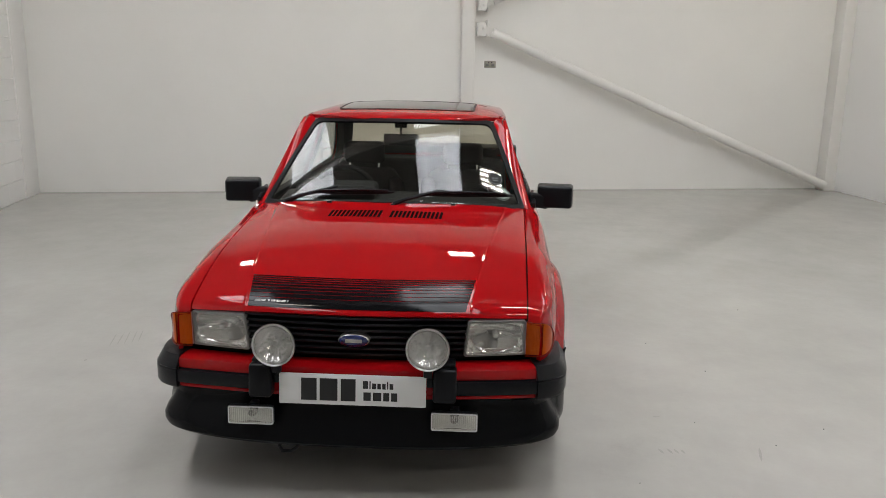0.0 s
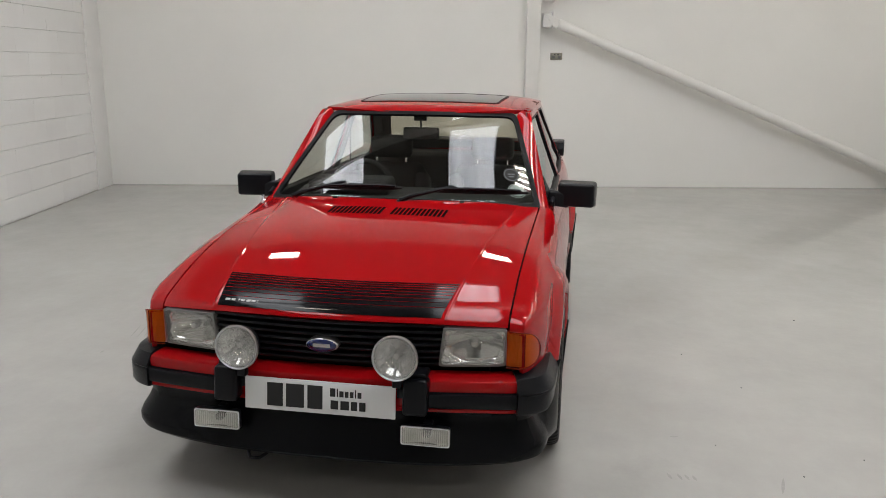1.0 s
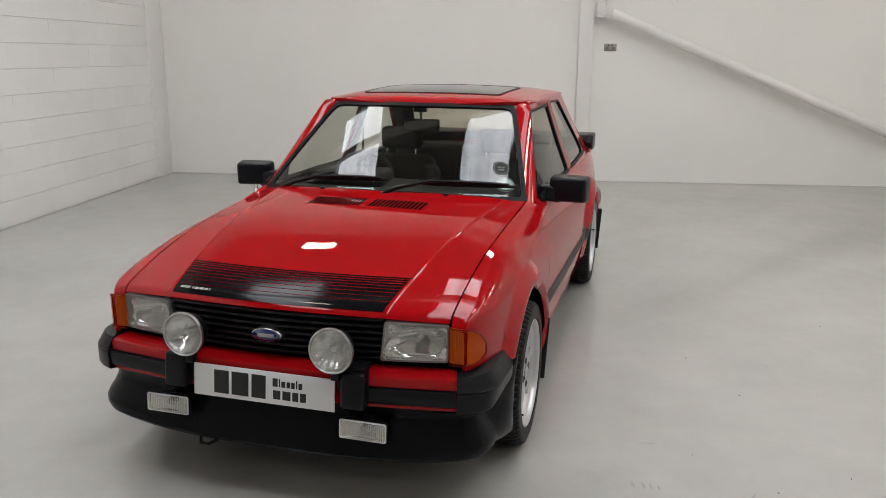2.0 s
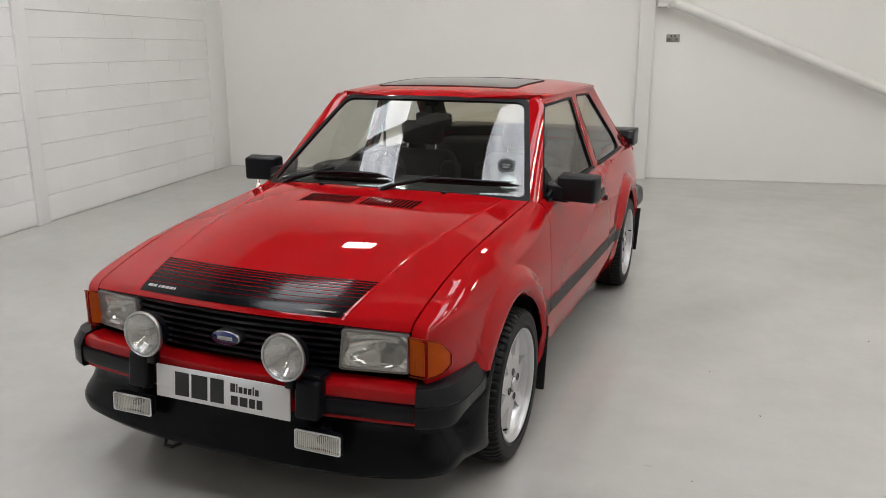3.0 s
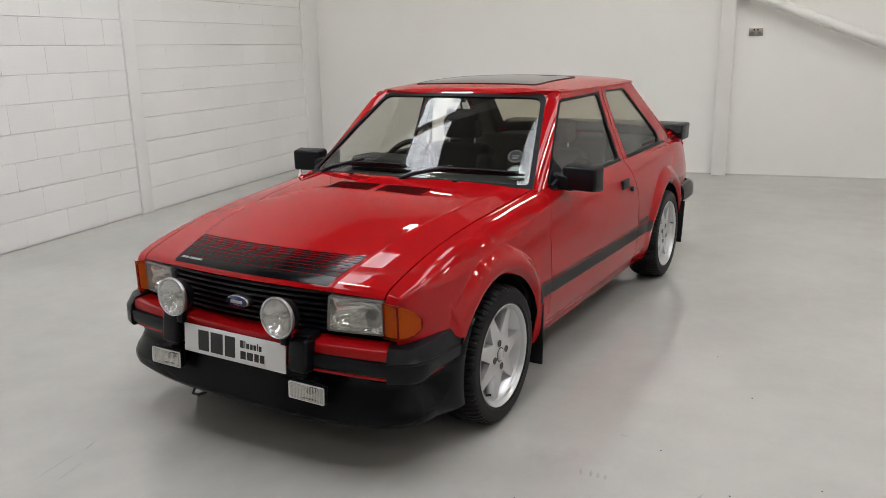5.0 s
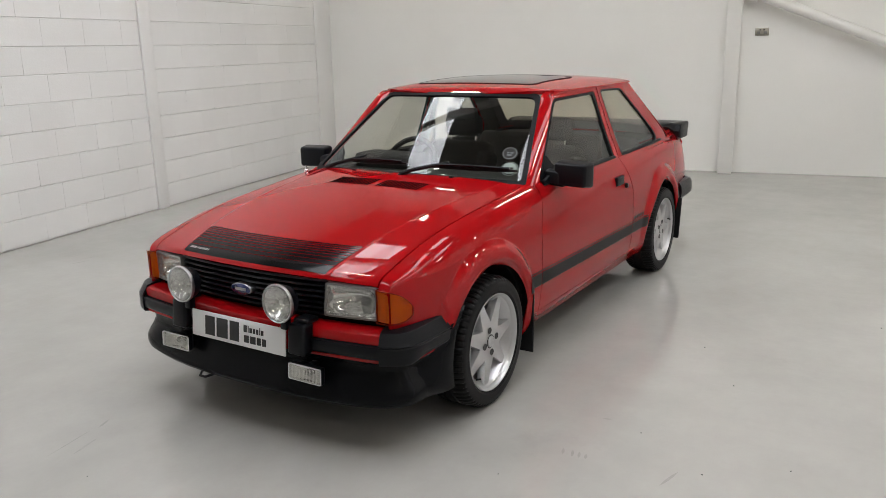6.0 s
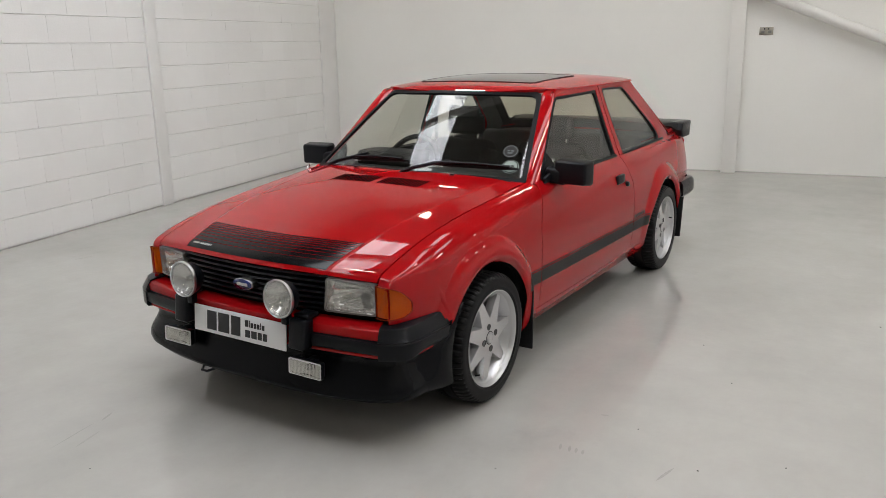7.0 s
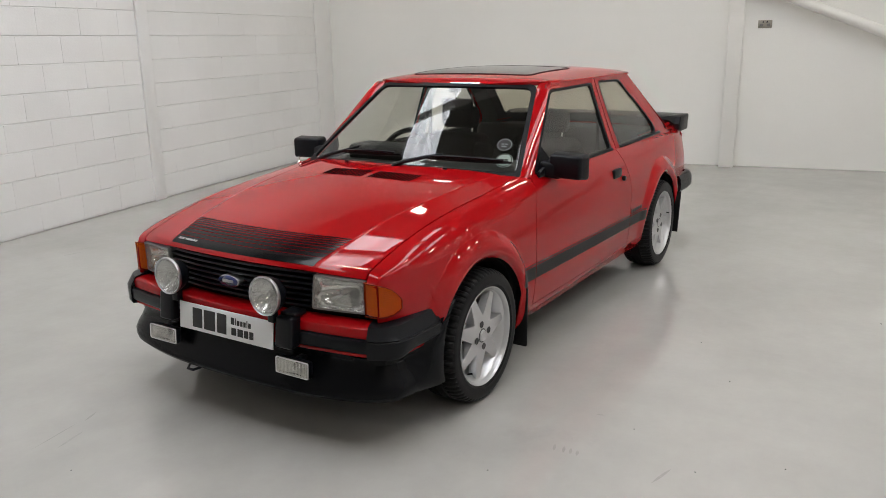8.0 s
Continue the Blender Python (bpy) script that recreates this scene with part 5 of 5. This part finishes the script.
for o2, z in ((0.0, 0.535), (0.035, 0.530), (0.055, 0.505), (0.060, 0.47), (0.058, 0.43), (0.03, 0.405), (0.0, 0.40)):
    row = []
    for k in spread(-1, 1, 41):
        t = k * 1.0
        if abs(t) < 0.62:
            p = Vector((t / 0.62 * 0.66, 3.22 - 0.02 * (t / 0.62)**2))
            n = Vector((0, 1))
        else:
            g = (abs(t) - 0.62) / 0.38
            ang = min(1.0, g * 2.2) * math.pi / 2
            p = Vector((math.copysign(0.66 + 0.075 * math.sin(ang), t), 3.20 - 0.075 * (1 - math.cos(ang)) - max(0.0, g - 0.45) * 0.48))
            n = Vector((math.copysign(math.sin(ang), t), math.cos(ang)))
        row.append(Vector((p.x + n.x * o2 * 0.8, p.y + n.y * o2, z)))
    rows.append(row)
part("rear_bumper", sheet(rows, (0, 1, 0), 0.01), PLASTIC, car, "black plastic rear bumper")

# ---- inside ----
dash = box(1.28, 0.40, 0.24, 0.04, 4)
for v in dash.verts:
    if v.co.y < 0 and v.co.z > 0:
        v.co.z -= 0.03
part("dashboard", moved(dash, Matrix.Translation((0, 0.80, 0.760))), TRIM, car, "charcoal plastic dashboard")
b = box(0.42, 0.20, 0.09, 0.03, 4)
part("instrument_hood", moved(b, Matrix.Translation((-0.33, 0.86, 0.895))), TRIM, car)
part("demister_panel", sheet([[Vector((0.56 * k, 0.56 + 0.10 * f - 0.08 * (1 - k * k), 0.845 + 0.01 * f)) for k in spread(-1, 1, 13)] for f in (0, 1)], (0, 0, 1)), TRIM, car)
sw = new("steering_wheel")
sw.parent = car
tagged(sw, "black padded steering wheel")
sw.matrix_basis = pose(-0.33, 1.03, 0.838, 62, 0, 0)
part("rim", tube([(0.172 * math.cos(2 * math.pi * k / 32), 0.172 * math.sin(2 * math.pi * k / 32), 0) for k in range(33)], 0.0155, 10, False), TRIM, sw)
part("boss", box(0.15, 0.11, 0.035, 0.015, 3), TRIM, sw)
for a in (0.15, math.pi - 0.15, math.pi * 1.5):
    part("spoke", tube([(0.04 * math.cos(a), 0.04 * math.sin(a), 0), (0.18 * math.cos(a), 0.18 * math.sin(a), 0)], 0.014, 8), TRIM, sw)
part("column", tube([(0, 0, -0.01), (0, 0.02, -0.25)], 0.035, 12), TRIM, sw)


def seat(x):
    s = new("front_seat")
    s.parent = car
    tagged(s, "charcoal cloth sports seat with a headrest")
    s.matrix_basis = pose(x, 1.28, 0.30)
    part("cushion", box(0.50, 0.52, 0.16, 0.05, 4, (0, 0, 0.12)), CLOTH, s)
    b = box(0.50, 0.14, 0.50, 0.055, 4)
    for v in b.verts:
        v.co.x *= 1 - 0.18 * max(0.0, v.co.z / 0.25)
    part("backrest", moved(b, pose(0, 0.27, 0.385, -14, 0, 0)), CLOTH, s)
    for sx in (1, -1):
        part("bolster", moved(box(0.09, 0.16, 0.42, 0.04, 4), pose(sx * 0.205, 0.23, 0.37, -14, 0, 0)), CLOTH, s)
        part("headrest_post", tube([(sx * 0.09, 0.32, 0.58), (sx * 0.09, 0.335, 0.70)], 0.006, 8), CHROME, s)
    part("headrest", box(0.25, 0.095, 0.135, 0.035, 4, (0, 0.34, 0.722)), CLOTH, s, "padded charcoal headrest")


seat(0.315)
seat(-0.30)
part("rear_bench", box(1.20, 0.46, 0.20, 0.06, 4, (0, 2.02, 0.44)), CLOTH, car, "charcoal cloth rear bench")
part("rear_backrest", moved(box(1.20, 0.14, 0.50, 0.05, 4), pose(0, 2.34, 0.66, -16, 0, 0)), CLOTH, car)
part("parcel_shelf", box(1.16, 0.50, 0.02, 0.004, 1, (0, 2.66, 0.865)), TRIM, car)
part("cabin_floor", join(box(1.36, 2.4, 0.02, 0, 1, (0, 1.75, 0.26))), INNER, car)
for s in (1, -1):
    part("door_card", sheet([[Vector((s * (0.672 - 0.01 * (z < 0.6)), y, z)) for z in (0.28, 0.55, 0.80, 0.862)] for y in spread(0.72, 2.9, 10)], (-s, 0, 0), 0.01), TRIM, car)
    part("belt_rail_trim", sheet([[Vector((s * (glass_x(y, 0.872) - 0.008), y, 0.876)), Vector((s * (glass_x(y, 0.872) - 0.03), y, 0.874)), Vector((s * 0.662, y, 0.855)), Vector((s * 0.660, y, 0.80))] for y in spread(0.70, 2.80, 24)], (-s, 0, 0.3), 0.003), TRIM, car)
    part("seat_belt", sheet([[Vector((s * 0.585, 1.69 - 0.02 * f, 1.14 - 0.75 * f)), Vector((s * 0.590, 1.735 - 0.02 * f, 1.14 - 0.75 * f))] for f in spread(0, 1, 5)], (-s, 0, 0), 0.002), TRIM, car)
    part("sun_visor", moved(box(0.36, 0.16, 0.012, 0.005, 2), pose(s * 0.28, 1.165, 1.272, 5, 0, 0)), TRIM, car)
m = new("rear_view_mirror")
m.parent = car
tagged(m, "dark interior rear-view mirror on a stalk")
part("shell", box(0.195, 0.03, 0.064, 0.012, 3, (-0.02, 1.12, 1.146)), TRIM, m)
part("stalk", tube([(-0.018, 1.085, 1.245), (-0.02, 1.115, 1.165)], 0.006, 8), TRIM, m)
part("mount", box(0.068, 0.03, 0.05, 0.006, 2, (-0.017, 1.085, 1.240)), TRIM, m)

# ---- floor marks ----
def scuff(u, v, length, turn, wide=0.005):
    rows = [[Vector((x, w * (1 - (2 * x / length)**2) + 0.01 * math.sin(x * 9), 0.0012)) for x in spread(-length / 2, length / 2, 9)] for w in (-wide, wide)]
    ob = new("floor_scuff", mesh_of("floor_scuff", sheet(rows, (0, 0, 1)), SCUFF))
    ob.matrix_basis = pose(u, v, 0, 0, 0, turn)
    tagged(ob, "faint grey scuff mark on the painted floor", "scuff", group="floor scuffs", kind="structure")


def speck(u, v, size):
    ob = new("floor_speck", mesh_of("floor_speck", box(size, size * 0.7, 0.003, 0.001, 1, (0, 0, 0.0015)), SPECK))
    ob.matrix_basis = pose(u, v, 0, 0, 0, u * 400)
    tagged(ob, "small dark speck of grit on the floor", "grit", group="floor specks", kind="structure")


for u, v, length, turn in (
    (-0.537, -1.155, 0.231, 97.0), (-0.456, -1.141, 0.145, 100.0), (-0.565, -0.978, 0.084, 107.0), (-3.069, 0.601, 0.16, 73.0), (-3.12, 0.74, 0.108, 79.0),
    (-1.641, 0.883, 0.241, 100.0), (-1.606, 0.901, 0.233, 99.0), (-1.576, 0.919, 0.245, 101.0), (-1.542, 0.937, 0.237, 101.0), (-1.514, 0.959, 0.219, 101.0),
    (1.208, -0.238, 0.05, -78.0), (1.245, -0.235, 0.05, -79.0), (1.272, -0.235, 0.045, -79.0), (1.299, -0.235, 0.04, -80.0), (-1.638, 0.553, 0.034, 87.0),
    (1.615, -0.235, 0.131, 71.0), (1.26, 0.101, 0.036, 5.0),
):
    scuff(u, v, length, turn, 0.0034 if length > 0.2 else 0.006)
for k, (u, v) in enumerate(((-0.24, -1.28), (1.41, 1.10), (1.64, 0.69), (1.07, -0.51), (1.98, 0.03), (2.16, 1.83), (1.42, 0.05), (1.71, -0.15))):
    speck(u, v, 0.005 + 0.0015 * (k % 3))

# ---- blocks of the side wall, the nearest last ----
BLOCK_W, BLOCK_H = 0.45, 0.225


def block(wide, gap, side):
    """One block: its bed edges eased, its end edges too where the upright joints show."""
    b = box(0.012, wide - gap, BLOCK_H - 0.0025)
    bed = [e for e in b.edges if abs(e.verts[0].co.y - e.verts[1].co.y) > 0.01 and e.verts[0].co.x > 0]
    bmesh.ops.bevel(b, geom=bed, offset=0.0054, segments=2, profile=0.5, affect="EDGES")
    if side:
        ends = [e for e in b.edges if e.is_valid and abs(e.verts[0].co.z - e.verts[1].co.z) > 0.1 and e.verts[0].co.x > 0.005]
        bmesh.ops.bevel(b, geom=ends, offset=0.0014, segments=1, profile=0.5, affect="EDGES")
    return mesh_of("block", finish(b), BLOCK)


block_mesh, half_mesh = block(BLOCK_W, 0.0004, True), block(BLOCK_W / 2, 0.0004, True)
filled_mesh, filled_half = block(BLOCK_W, 0.0, False), block(BLOCK_W / 2, 0.0, False)
rest = []
for course in range(int(HEIGHT / BLOCK_H)):
    z = BLOCK_H * (course + 0.5) + 0.008
    for a, b in ((0.42, 3.56), (3.71, 8.9), (8.9, LENGTH)):
        v = a - (BLOCK_W / 2 if course % 2 else 0.0)
        while v < b - 0.01:
            v0, v1 = max(v, a), min(v + BLOCK_W, b)
            if v1 - v0 > 0.05:
                full = v1 - v0 > BLOCK_W - 0.01
                mid = (v0 + v1) / 2
                if a < 8 and course < 15:
                    ob = new("block", (filled_mesh if full else filled_half) if a < 1 else (block_mesh if full else half_mesh))
                    ob.parent = WALL_LEFT
                    ob.location = (-0.006 + (0.0003 if a < 1 else 0.0009) * math.sin(course * 7.1 + v * 13.7), -mid, z)
                    ob.rotation_euler = (0.0, 0.006 * math.sin(course * 3.3 + v * 5.1), 0.0022 * math.sin(course * 5.7 + v * 9.3))
                    if not full:
                        ob.scale = (1, (v1 - v0) / (BLOCK_W / 2), 1)
                else:
                    rest.append((mid, z, v1 - v0))
            v += BLOCK_W
verts, faces = [], []
for mid, z, w in rest:
    n = len(verts)
    for x in (-0.012, 0.0):
        for dv, dz in ((-1, -1), (1, -1), (1, 1), (-1, 1)):
            verts.append((x, -mid + dv * (w / 2 - 0.002), z + dz * (BLOCK_H / 2 - 0.0035)))
    faces += [(n + 4, n + 7, n + 6, n + 5), (n, n + 4, n + 5, n + 1), (n + 1, n + 5, n + 6, n + 2), (n + 2, n + 6, n + 7, n + 3), (n + 3, n + 7, n + 4, n)]
me = bpy.data.meshes.new("far_blocks")
me.from_pydata(verts, [], faces)
me.update()
me.materials.append(BLOCK)
fb = new("far_blocks", me)
fb.parent = WALL_LEFT
tagged(fb, kind="stuff")
